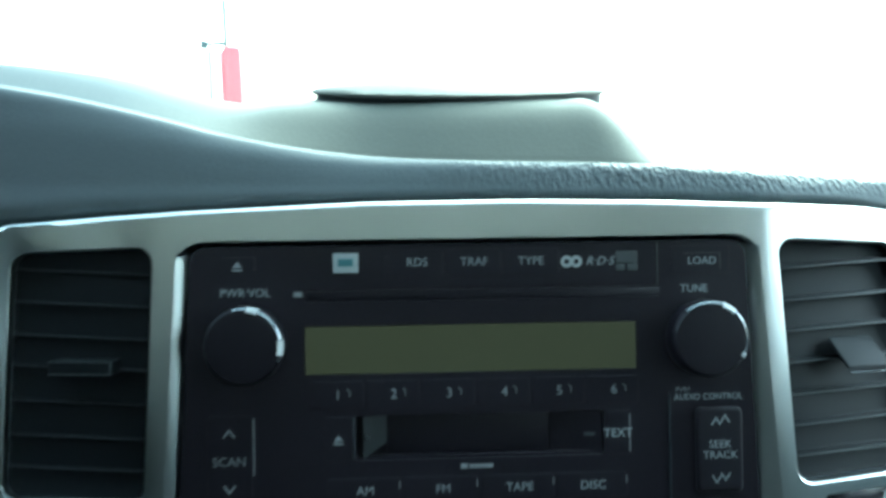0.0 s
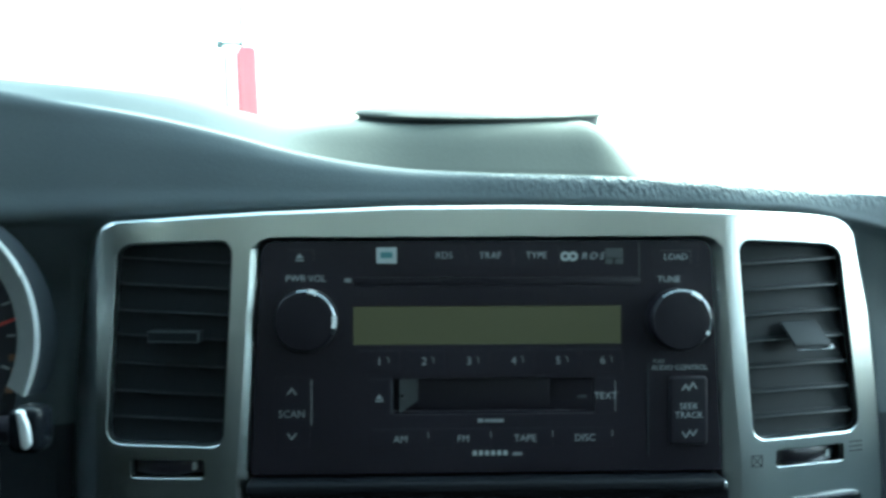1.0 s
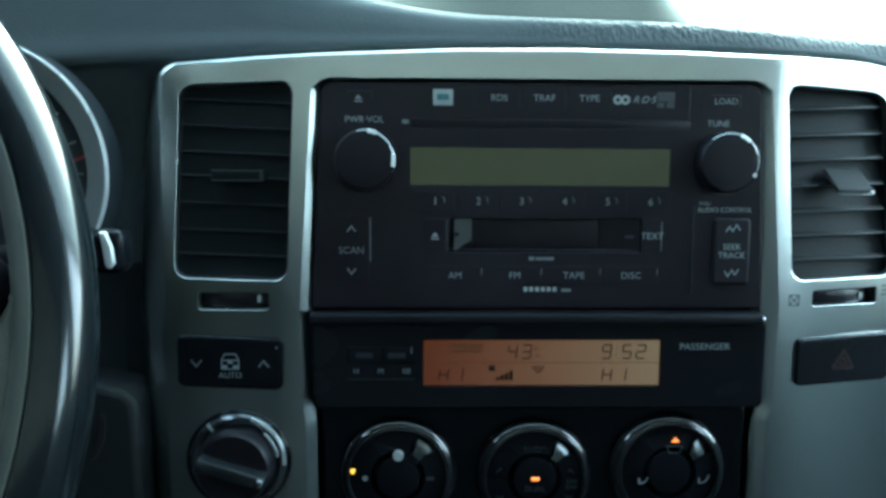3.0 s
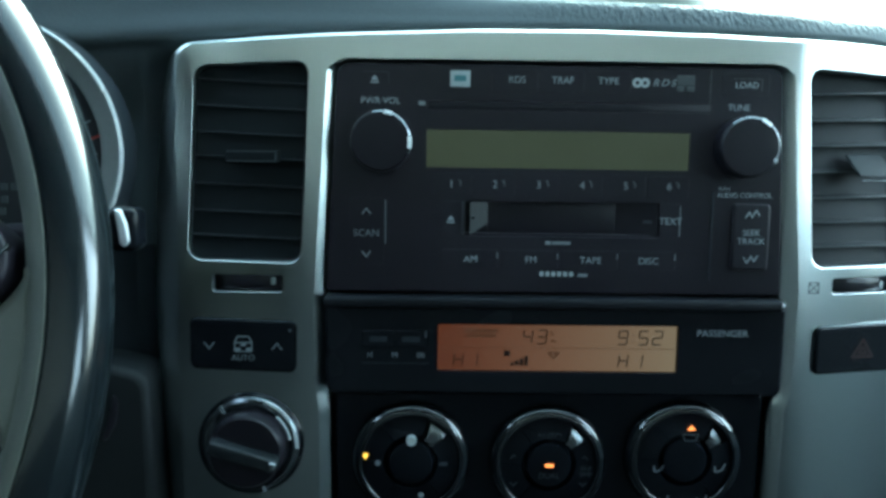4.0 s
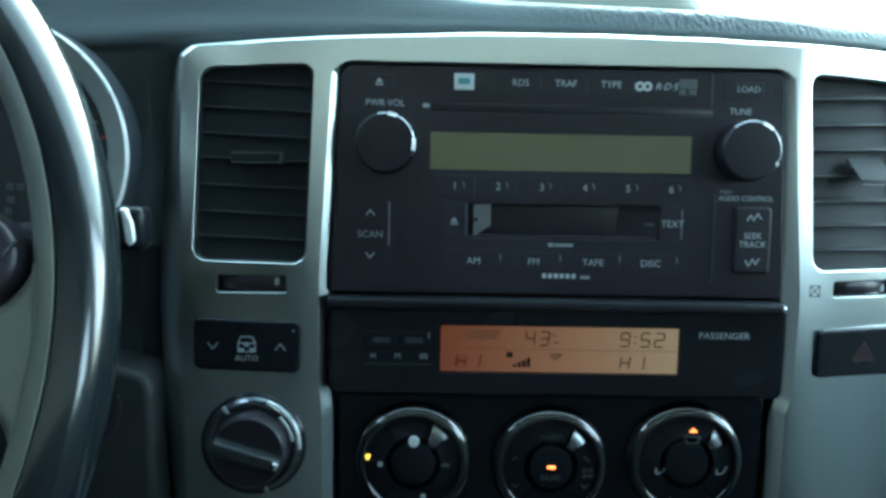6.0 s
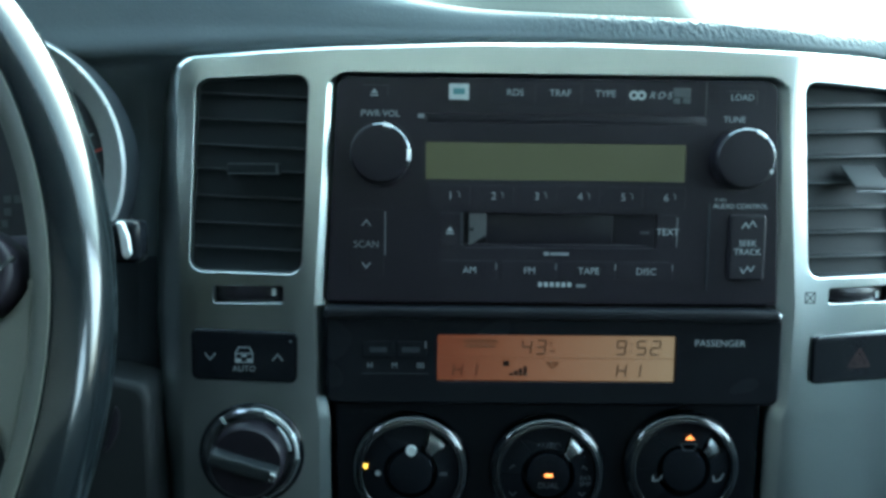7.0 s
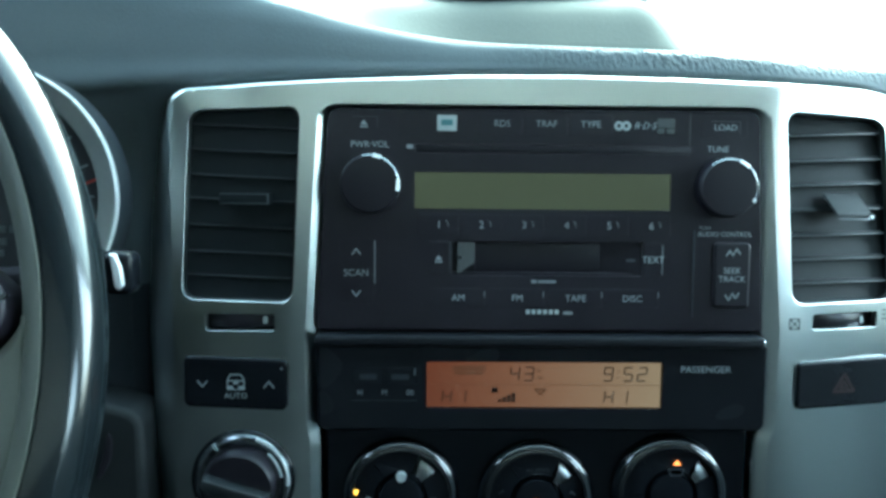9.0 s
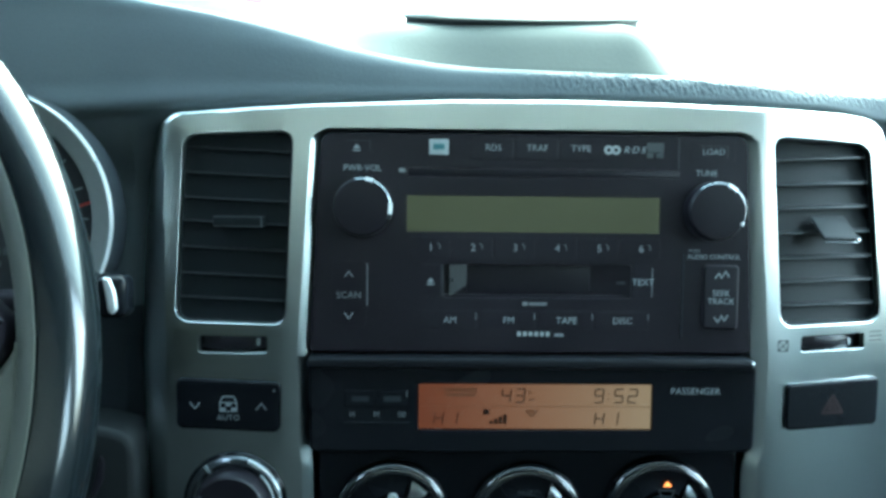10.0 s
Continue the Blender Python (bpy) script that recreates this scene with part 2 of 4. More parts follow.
def structure(name, bm, mat, label, m=None, category=""):
    me = bpy.data.meshes.new(name)
    bmesh.ops.recalc_face_normals(bm, faces=bm.faces[:])
    for f in bm.faces:
        f.smooth = True
    for e in bm.edges:
        if e.calc_face_angle(0.0) > radians(38):
            e.smooth = False
    bm.to_mesh(me)
    bm.free()
    me.materials.append(mat)
    ob = new(name, me)
    if m is not None:
        ob.matrix_world = m
    return tagged(ob, label, category, kind="structure")


def bend_at(u):
    """How far the outer wings of the stack's face fall back."""
    far = max(0.0, abs(u) - 0.104) / 0.056
    return (0.016 if u > 0 else 0.010) * far ** 1.5


def wrap(bm, flank=0.0):
    """Bends flat work back over the wings and scales it to keep its outline from the camera's eye; flank: how steeply
    the outermost edge turns away.
    """
    for v in bm.verts:
        d = bend_at(v.co.x) + flank * max(0.0, -0.1665 - v.co.x)
        k = 1 + d / 0.345
        v.co = Vector((-0.048 + (v.co.x + 0.048) * k, v.co.y + d, v.co.z * k))
    return bm


def fillet(points, r, n=5):
    """A polygon (mm) with rounded corners; r one radius or one a corner. In metres, counter-clockwise."""
    pts = [Vector(p) * MM for p in points]
    if sum(p.x * q.y - q.x * p.y for p, q in zip(pts, pts[1:] + pts[:1])) < 0:
        pts.reverse()
        r = r if isinstance(r, (int, float)) else list(r)[::-1]
    out = []
    for i, p in enumerate(pts):
        a, b = pts[i - 1], pts[(i + 1) % len(pts)]
        rad = (r if isinstance(r, (int, float)) else r[i]) * MM
        if rad <= 0:
            out.append(p.copy())
            continue
        da, db = a - p, b - p
        s = min(rad, da.length * 0.49, db.length * 0.49)
        p0, p1 = p + da.normalized() * s, p + db.normalized() * s
        for k in range(n + 1):
            t = k / n
            w = 0.78  # between a Bezier and a true arc
            q = p0 * (1 - t) ** 2 + p * 2 * t * (1 - t) * w + p1 * t * t
            out.append(q / ((1 - t) ** 2 + 2 * t * (1 - t) * w + t * t))
    return out


def rect(u0, u1, v0, v1, r=1.0, n=4):
    return fillet([(u0, v0), (u1, v0), (u1, v1), (u0, v1)], r, n)


def inset(poly, d):
    """Moves a counter-clockwise outline inwards by d metres."""
    out, n = [], len(poly)
    for i, p in enumerate(poly):
        a, b = p - poly[i - 1], poly[(i + 1) % n] - p
        na, nb = Vector((-a.y, a.x)), Vector((-b.y, b.x))
        if na.length > 0:
            na.normalize()
        if nb.length > 0:
            nb.normalize()
        m = na + nb
        out.append(p + m * (d / max(0.35, m.dot(na) if m.length else 1)))
    return out


def slab(outer, holes=(), front=0.0, back=0.004, bevel=0.0006, steps=3, cuts=False, hole_bevel=None, chamfer=(), skew=None):
    """A plate in the face's plane, from depth back to front (metres), with rounded front edges and openings through it."""
    from mathutils.geometry import tessellate_polygon
    bm = bmesh.new()
    loops = [(outer, 1)] + [(h, -1) for h in holes]
    fronts, backs = [], []
    for poly, side in loops:
        b = bevel if side > 0 or hole_bevel is None else hole_bevel[len(fronts) - 1]
        rings = [[bm.verts.new((p.x, back, p.y)) for p in poly]]
        for k in range(steps + 1):
            th = math.pi / 2 * k / steps
            go, up = 1 - math.cos(th), 1 - math.sin(th)
            if side < 0 and len(fronts) - 1 in chamfer:  # a flat slope between two tight turns
                go, up = ((0, 1), (0.06, 0.86), (0.5, 0.45), (0.9, 0.05), (0.97, 0.012), (1, 0))[k]
            sh = inset(poly, side * b * go) if k else poly
            if skew and k:
                sh = [p + skew(p, len(fronts) - 1) * go for p in sh]
            rings.append([bm.verts.new((p.x, front + b * up, p.y)) for p in sh])
        for r0, r1 in zip(rings, rings[1:]):
            for i in range(len(poly)):
                j = (i + 1) % len(poly)
                bm.faces.new((r0[i], r0[j], r1[j], r1[i]))
        fronts.append(rings[-1])
        backs.append(rings[0])
    for rings in (fronts, backs):
        flat = [v for r in rings for v in r]
        for tri in tessellate_polygon([[Vector((v.co.x, v.co.z, 0)) for v in r] for r in rings]):
            try:
                bm.faces.new([flat[i] for i in tri])
            except ValueError:
                pass
    for ring in fronts:
        for i, v in enumerate(ring):
            e = bm.edges.get((v, ring[(i + 1) % len(ring)]))
            if e:
                e.smooth = False
    if cuts:
        lo, hi = min(p.x for p in outer), max(p.x for p in outer)
        for k in range(1, 96):
            x = lo + (hi - lo) * k / 96
            bmesh.ops.bisect_plane(bm, geom=bm.verts[:] + bm.edges[:] + bm.faces[:], plane_co=(x, 0, 0), plane_no=(1, 0, 0), dist=1e-5)
        bmesh.ops.triangulate(bm, faces=[f for f in bm.faces if len(f.verts) > 3])
    return bm


def box(u0, u1, y0, y1, v0, v1, bevel=0.4, segs=2):
    """A rounded block; all in mm."""
    bm = bmesh.new()
    bmesh.ops.create_cube(bm, size=1)
    for v in bm.verts:
        v.co = Vector(((u0 + u1) / 2 + v.co.x * (u1 - u0), (y0 + y1) / 2 + v.co.y * (y1 - y0), (v0 + v1) / 2 + v.co.z * (v1 - v0))) * MM
    if bevel:
        bmesh.ops.bevel(bm, geom=bm.edges[:], offset=bevel * MM, segments=segs, affect="EDGES", profile=0.5)
    return bm


def turn(profile, cu, cv, n=48, a0=0.0, a1=360.0):
    """A shape turned round the depth axis at (cu, cv); profile of (radius, depth) in mm; angles from the right, upwards."""
    bm = bmesh.new()
    full = abs(a1 - a0) >= 360
    cols = n if full else n + 1
    rings = []
    for r, y in profile:
        ring = []
        for k in range(cols):
            a = radians(a0 + (a1 - a0) * k / n)
            ring.append(bm.verts.new(((cu + r * math.cos(a)) * MM, y * MM, (cv + r * math.sin(a)) * MM)))
        rings.append(ring)
    for r0, r1 in zip(rings, rings[1:]):
        for k in range(cols if full else cols - 1):
            j = (k + 1) % cols
            bm.faces.new((r0[k], r0[j], r1[j], r1[k]))
    if not full:
        for k in (0, -1):
            try:
                bm.faces.new([r[k] for r in rings])
            except ValueError:
                pass
    bmesh.ops.remove_doubles(bm, verts=bm.verts[:], dist=1e-6)
    return bm


def stroke(points, width, front, thick=0.12):
    """A bent bar of printed ink: a polyline in mm."""
    bm = bmesh.new()
    pts = [Vector(p) for p in points]
    for p, q in zip(pts, pts[1:]):
        d = (q - p).normalized()
        n = Vector((-d.y, d.x)) * width / 2
        d = d * width * 0.3
        c = [p - d + n, p - d - n, q + d - n, q + d + n]
        f = [bm.verts.new((x.x * MM, front * MM, x.y * MM)) for x in c]
        g = [bm.verts.new((x.x * MM, (front + thick) * MM, x.y * MM)) for x in c]
        bm.faces.new(f)
        for i in range(4):
            bm.faces.new((f[i], g[i], g[(i + 1) % 4], f[(i + 1) % 4]))
    return bm


def join(*bms):
    """Several bmeshes as one."""
    out = bmesh.new()
    for b in bms:
        me = bpy.data.meshes.new("tmp")
        b.to_mesh(me)
        out.from_mesh(me)
        bpy.data.meshes.remove(me)
        b.free()
    return out


def lettering(words, u, v, high, front, parent, mat=None, wide=1.0, slant=0.0, name="lettering", laid=False):
    """Raised print of the words, centred at (u, v); cap height in mm."""
    cu = bpy.data.curves.new("words", "FONT")
    cu.body, cu.align_x, cu.align_y = words, "CENTER", "CENTER"
    cu.size, cu.extrude, cu.resolution_u, cu.shear = high / 0.7 * MM, 0.00006, 3, slant
    tmp = new("words", cu)
    bpy.context.view_layer.update()
    me = bpy.data.meshes.new_from_object(tmp.evaluated_get(bpy.context.evaluated_depsgraph_get()))
    bpy.data.objects.remove(tmp)
    bpy.data.curves.remove(cu)
    bm = bmesh.new()
    bm.from_mesh(me)
    bpy.data.meshes.remove(me)
    for x in bm.verts:
        x.co = Vector((u * MM + x.co.x * wide, front * MM - x.co.z, v * MM + x.co.y))
    if laid:
        wrap(bm)
    return part(name, bm, mat or INK, parent, flat=True)


def digit(ch, u, v, w, h, front, tilt=0.12):
    """One seven-segment figure (mm)."""
    seg = {"0": "abcdef", "2": "abged", "3": "abgcd", "4": "fgbc", "5": "afgcd", "9": "abcdfg", "H": "fegbc", "1": "bc", "I": "bc"}[ch]
    p = {"tl": (-w / 2, h / 2), "tr": (w / 2, h / 2), "ml": (-w / 2, 0), "mr": (w / 2, 0), "bl": (-w / 2, -h / 2), "br": (w / 2, -h / 2)}
    ends = {"a": "tl tr", "b": "tr mr", "c": "mr br", "d": "bl br", "e": "ml bl", "f": "tl ml", "g": "ml mr"}
    bars = []
    for s in seg:
        q = []
        for k in ends[s].split():
            x, y = p[k]
            q.append(Vector((u + x + y * tilt, v + y)))
        d = (q[1] - q[0]).normalized() * 0.35
        bars.append(stroke([q[0] + d, q[1] - d], 0.62, front))
    return join(*bars)


def smooth_line(keys, xs):
    """Values at xs of a smooth line through (x, value) keys."""
    kx, ky = np.array([k[0] for k in keys]), np.array([k[1] for k in keys])
    slope = np.gradient(ky, kx)
    out = []
    for x in xs:
        i = int(np.clip(np.searchsorted(kx, x) - 1, 0, len(kx) - 2))
        h = kx[i + 1] - kx[i]
        t = float(np.clip((x - kx[i]) / h, 0, 1))
        out.append((2 * t ** 3 - 3 * t * t + 1) * ky[i] + (t ** 3 - 2 * t * t + t) * h * slope[i]
                   + (3 * t * t - 2 * t ** 3) * ky[i + 1] + (t ** 3 - t * t) * h * slope[i + 1])
    return np.array(out)


# ---------------------------------------------------------------- outside
def plain_box(x0, x1, y0, y1, z0, z1, bevel=0.0):
    return box(x0 / MM, x1 / MM, y0 / MM, y1 / MM, z0 / MM, z1 / MM, bevel / MM)


bm = bmesh.new()
bmesh.ops.create_grid(bm, x_segments=8, y_segments=8, size=1500)
structure("ground", bm, GROUND, "pale dry concrete ground reaching the horizon", pose(0, 0, 0), "ground")


def roadside_sign():
    """A tall upright sign, half red and half white, with a thin pole on top."""
    place = pose(-3.53, 15.6, 0)
    ob = thing("roadside_sign", (0, 0, 0), "red and white upright roadside sign with grey pole", "sign", frame_of=place)
    part("red_panel", join(plain_box(-0.09, 0.33, -0.17, 0.17, 0, 2.7, 0.13), plain_box(0.02, 0.1, -0.18, -0.15, 0.1, 2.6, 0.012)), SIGN_RED, ob, "red enamel panel")
    part("white_panel", plain_box(-0.28, -0.092, -0.15, 0.15, 0, 2.62, 0.03), SIGN_WHITE, ob, "white enamel panel")
    part("edge_strip", plain_box(-0.36, -0.283, -0.1, 0.1, 0, 2.6, 0.01), SIGN_GREY, ob)
    part("pole", plain_box(-0.04, 0.03, -0.035, 0.035, 2.68, 9.0, 0.01), POLE, ob, "thin grey metal pole")
    part("bracket", join(plain_box(-0.46, 0.0, -0.03, 0.03, 2.70, 2.77, 0.008), plain_box(-0.5, -0.36, -0.06, 0.06, 2.64, 2.8, 0.02)), POLE, ob)


roadside_sign()

# ---------------------------------------------------------------- cabin shell
# Unseen shell: wall tones and openings are set for the light on the stack.
structure("floor", plain_box(-0.75, 0.75, -0.8, 0.62, 0.42, 0.46), CARPET, "dark carpeted cabin floor", category="floor")
structure("ceiling", plain_box(-0.75, 0.75, -0.8, -0.2, 1.80, 1.84, 0.01), HEADLINER, "grey cloth headliner", category="ceiling")
# added wall, dark and almost closed, to shade the left of the stack
structure("wall_left", join(plain_box(-0.78, -0.72, -0.8, 0.66, 0.42, 1.5, 0.01), plain_box(-0.78, -0.72, -0.8, -0.18, 1.72, 1.84, 0.01),
                            plain_box(-0.78, -0.72, -0.8, -0.4, 1.495, 1.725, 0.01)), DARKWALL, "unseen dark side wall that shades the driver's side", category="wall")
# added wall; its openings and two greys steer reflections in the silver
structure("wall_right", join(plain_box(0.72, 0.78, -0.8, 0.66, 1.0, 1.12, 0.01), plain_box(0.72, 0.78, -0.42, -0.17, 1.115, 1.725, 0.01), plain_box(0.72, 0.78, -0.8, -0.68, 1.115, 1.725, 0.01), plain_box(0.72, 0.78, -0.685, -0.415, 1.115, 1.24, 0.01),
                             plain_box(0.72, 0.78, -0.685, -0.415, 1.5, 1.725, 0.01), plain_box(0.72, 0.78, -0.8, -0.18, 1.72, 1.84, 0.01)), DOOR, "unseen grey side wall with openings set for reflections", category="wall")
structure("wall_right_lower", plain_box(0.72, 0.78, -0.8, 0.66, 0.42, 1.0, 0.01), LOWDOOR, "unseen darker lower side wall that dims low reflections", category="wall")
# added walls, dark below and pale above, for the gradient in the silver
structure("wall_rear", plain_box(-0.78, 0.78, -0.86, -0.8, 0.42, 1.36, 0.01), DARKWALL, "unseen dark wall that dims the lower stack", category="wall")
structure("wall_rear_upper", plain_box(-0.78, 0.78, -0.86, -0.8, 1.36, 1.84, 0.01), CLOTH, "unseen pale wall that brightens the upper stack", category="wall")
structure("wall_front", plain_box(-0.75, 0.75, 0.62, 0.66, 0.42, 1.06, 0.01), TRIM, "dark bulkhead below the windscreen", category="wall")
for s, name in ((-1, "trim_left_pillar"), (1, "trim_right_pillar")):
    bm = plain_box(-0.03, 0.03, -0.03, 0.03, 0, 1, 0.0)
    for v in bm.verts:
        k = v.co.z
        v.co = Vector((s * (0.735 - 0.03 * k) + v.co.x, 0.62 - 0.82 * k + v.co.y, 1.06 + 0.74 * k))
    structure(name, bm, KNEE, "slanted grey windscreen pillar trim", category="pillar")
bm = bmesh.new()
q = [bm.verts.new(p) for p in ((-0.7, 0.635, 1.062), (0.7, 0.635, 1.062), (0.68, -0.19, 1.79), (-0.68, -0.19, 1.79))]
bm.faces.new(q)
structure("window_windscreen", bm, GLASS, "sloping windscreen glass, darkened to dim the dash top", category="windscreen")

# ---------------------------------------------------------------- dashboard pad
# u: depth and height of the front ridge, heights 26 and 50 mm behind it, height 130 mm into the dash (mm)
DASH = [
    (-760, 10, 40, 46, 50, 50), (-460, 5, 104, 112, 116, 118), (-340, 15, 114, 121, 125, 126), (-260, 20, 111, 119, 123, 125), (-210, 25, 106, 115, 120, 122),
    (-180, 26, 101, 112, 117.5, 119), (-147, 26, 94.2, 106, 112.5, 115), (-113, 24, 85.2, 97, 103.5, 108), (-90, 23, 78.8, 92, 99.5, 106), (-70, 22, 74.6, 93, 101, 108),
    (-40, 22, 70.3, 94, 102.4, 110), (0, 16, 67.4, 93.6, 102.4, 111), (40, 16, 66.4, 93.2, 102, 110), (58, 16, 65.8, 91.4, 99.4, 106), (72, 17, 65.3, 80, 88, 96), (86, 18, 64.7, 69, 74, 80),
    (104, 20, 63.8, 65.5, 67, 69), (135, 28, 62, 63.4, 64.4, 65.5), (175, 30, 59.5, 61, 62, 62.5), (230, 30, 55, 56.5, 57.5, 58), (450, 30, 40, 41.5, 43, 44), (760, 40, 20, 21, 22, 24),
]
TOP = [(-760, 20), (-300, 36), (-200, 40.5), (-162, 44), (-127, 47.3), (-99, 49), (-38, 51.4), (13, 51.8), (64, 50.9), (116, 48.9), (143, 46.9), (165, 41), (200, 30), (300, 20), (760, 5)]


def dash_surface(first, last):
    """The dash lofted across the car; first and last pick a band of its section: the front roll or the top."""
    us = np.concatenate([np.linspace(-760, -260, 21)[:-1], np.linspace(-260, 240, 126), np.linspace(240, 760, 21)[1:]])
    col = [smooth_line([(k[0], k[i]) for k in DASH], us) for i in range(1, 6)]
    top = smooth_line(TOP, us)
    bm = bmesh.new()
    rows = []
    for i, u in enumerate(us):
        ye, ve, vb, vf, vg = (c[i] for c in col)
        d = bend_at(u * MM) / MM if abs(u) < 190 else bend_at(math.copysign(0.19, u)) / MM
        side = min(1.0, max(0.0, (abs(u) - 176) / 12))
        ya = 46 * (1 - side) + (14 + d) * side
        t = top[i] * (1 + d / 345)
        rise = min(1.0, max(0.0, (vg - ve) / 30))
        y0, v0 = 8 + d * 0.7, t + 3.2
        prof = [(ya, -330), (ya, -150), (ya, -48), (max(ya - 8, 14 + d), t - 8), (13 + d * 0.8, t + 0.5), (y0, v0)]
        for up, go in ((0.24, 0.07), (0.5, 0.17), (0.78, 0.34), (0.96, 0.6)):  # the padded front leans back and turns over into the top
            prof.append((y0 + (ye + 2 - y0) * go, v0 + (ve - v0) * up))
        prof += [(ye + 2, ve), (ye + 4.5, ve + (vb - ve) * 0.11), (ye + 26, vb), (ye + 50, vf), (130, vg), (200, vg + 6 * rise), (300, vg - 4), (480, 36), (640, 30)]
        keys = np.array(prof, float)
        s = np.concatenate([[0], np.cumsum(np.maximum(1.0, np.hypot(*np.diff(keys, axis=0).T)))])
        ss = np.unique(np.concatenate([np.linspace(a, b, 6) for a, b in zip(s[:-1], s[1:])]))
        y, v = smooth_line(list(zip(s, keys[:, 0])), ss), smooth_line(list(zip(s, keys[:, 1])), ss)
        rows.append([bm.verts.new(((u + math.copysign(min(abs(u), 190), u) * d / 345) * MM, a * MM, b * MM)) for a, b in list(zip(y, v))[first:last]])
    for r0, r1 in zip(rows, rows[1:]):
        for a, b, c, d in zip(r0, r1, r1[1:], r0[1:]):
            bm.faces.new((a, b, c, d))
    return bm


dash = thing("dashboard", (0, 0.3, -0.3), "dark blue-grey grained vinyl dashboard with hooded top", "dashboard")
part("lower_side", dash_surface(0, 11), TRIM, dash, "black lower dash plastic")
part("pad", dash_surface(10, 51), PAD, dash, "dark grained vinyl pad")
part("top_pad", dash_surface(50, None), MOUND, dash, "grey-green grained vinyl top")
part("bulk", box(-720, 720, 330, 620, -640, -20, 6), TRIM, dash)
part("lower_apron", box(-720, 720, 60, 330, -640, -320, 6), TRIM, dash)


def speaker():
    """The oval centre loudspeaker cover on the raised middle of the dash top."""
    ob = thing("speaker_cover", (-0.001, 0.075, 0.1), "oval grey loudspeaker cover on the dash top", "speaker cover")
    tilt = pose(0.002, 0.0735, 0.1062, 17, 0, 0)
    for name, rx, ry, prof, mat, lab in (
            ("rim", 0.0635, 0.0305, [(0.9, -0.008), (1.0, -0.007), (1.0, -0.001), (0.9, -0.001)], TRIM, "dark gap rim"),
            ("cover", 0.0655, 0.0325, [(0.9, -0.0014), (1.0, -0.0014), (1.0, -0.0006), (0.985, 0.0002), (0.86, 0.0014), (0.6, 0.0026), (0.0, 0.0034)], GRILLE, "grey perforated cover")):
        bm = bmesh.new()
        rings = []
        for k, z in prof:
            rings.append([bm.verts.new(tilt @ Vector((rx * k * math.cos(a), ry * k * math.sin(a), z))) for a in np.linspace(0, 2 * math.pi, 65)[:-1]])
        for r0, r1 in zip(rings, rings[1:]):
            for i in range(64):
                bm.faces.new((r0[i], r0[(i + 1) % 64], r1[(i + 1) % 64], r1[i]))
        bmesh.ops.remove_doubles(bm, verts=bm.verts[:], dist=1e-6)
        part(name, bm, mat, ob, lab)


speaker()

# ---------------------------------------------------------------- silver stack surround
VENT_L = fillet([(-158.5, 34), (-109.5, 36.5), (-113.5, -51.5), (-163, -50)], 6)
VENT_R = fillet([(109.5, 36.5), (154, 33), (162.5, -48), (116, -51)], 6)
MIDDLE = fillet([(-97.5, 36.8), (98.2, 37.2), (102.9, -66), (103.9, -72), (103.9, -109), (101.4, -116), (99.5, -210), (-100, -210), (-100.8, -118), (-102, -109), (-102.9, -66)],
                [6, 6, 3, 2, 3, 3, 4, 4, 3, 3, 2])
SLOT_L, SLOT_R = rect(-152.5, -121.5, -64.6, -56.8, 1.2), fillet([(125.6, -62.8), (155.2, -60.9), (155.2, -53.6), (125.6, -55.6)], 1.2)
OUTLINE = fillet([(-168.5, 43.6), (-127, 47.2), (-99, 49), (-38, 51.4), (13, 51.8), (64, 50.9), (116, 48.9), (143, 47), (160, 44), (167.5, 3), (171, -32), (173, -71), (172, -150), (166, -235),
                  (-168, -235), (-174, -150), (-176.5, -110), (-178.2, -68), (-176.4, -18), (-172.6, 21)],
                 [9, 4, 4, 4, 4, 4, 4, 4, 12, 4, 4, 4, 4, 8, 8, 4, 4, 4, 4, 4])


def slope_of(p, ring):
    """How much farther the face draws back: at the broad outer flank and at the sloping cheek beside the radio."""
    if ring < 0:
        return Vector((0.004 if p.x < -0.15 and p.y < 0.043 else 0.0, 0))
    if ring != 2:
        return Vector((0, 0))
    if p.x < -0.09:
        return Vector((-0.0017 if p.y < 0.03 else -0.0005, -0.0024 if p.y > 0.036 else 0.0))
    cheek = 0.0 if p.x < 0.09 else 0.0028 + 0.0042 * max(0.0, 1 - ((p.y + 0.024) / 0.052) ** 2)
    return Vector((cheek if p.y < 0.03 else cheek * 0.3, -0.0024 if p.y > 0.036 else 0.0))


surround = thing("stack_surround", (0, 0.012, -0.2), "silver painted plastic surround of the centre stack", "dash trim")
part("panel", wrap(slab(OUTLINE, [VENT_L, VENT_R, MIDDLE, SLOT_L, SLOT_R], 0, 0.014, 0.0026, 5, cuts=True, hole_bevel=(0.0008, 0.0012, 0.0038, 0.0004, 0.0004), chamfer=(2,), skew=slope_of), flank=0.4), SILVER, surround, plane=True)
part("paint_chip", wrap(box(115.7, 116.6, 0.6, 3, 47.6, 48.4, 0.3)), PALE, surround, "tiny white fleck on the top edge")


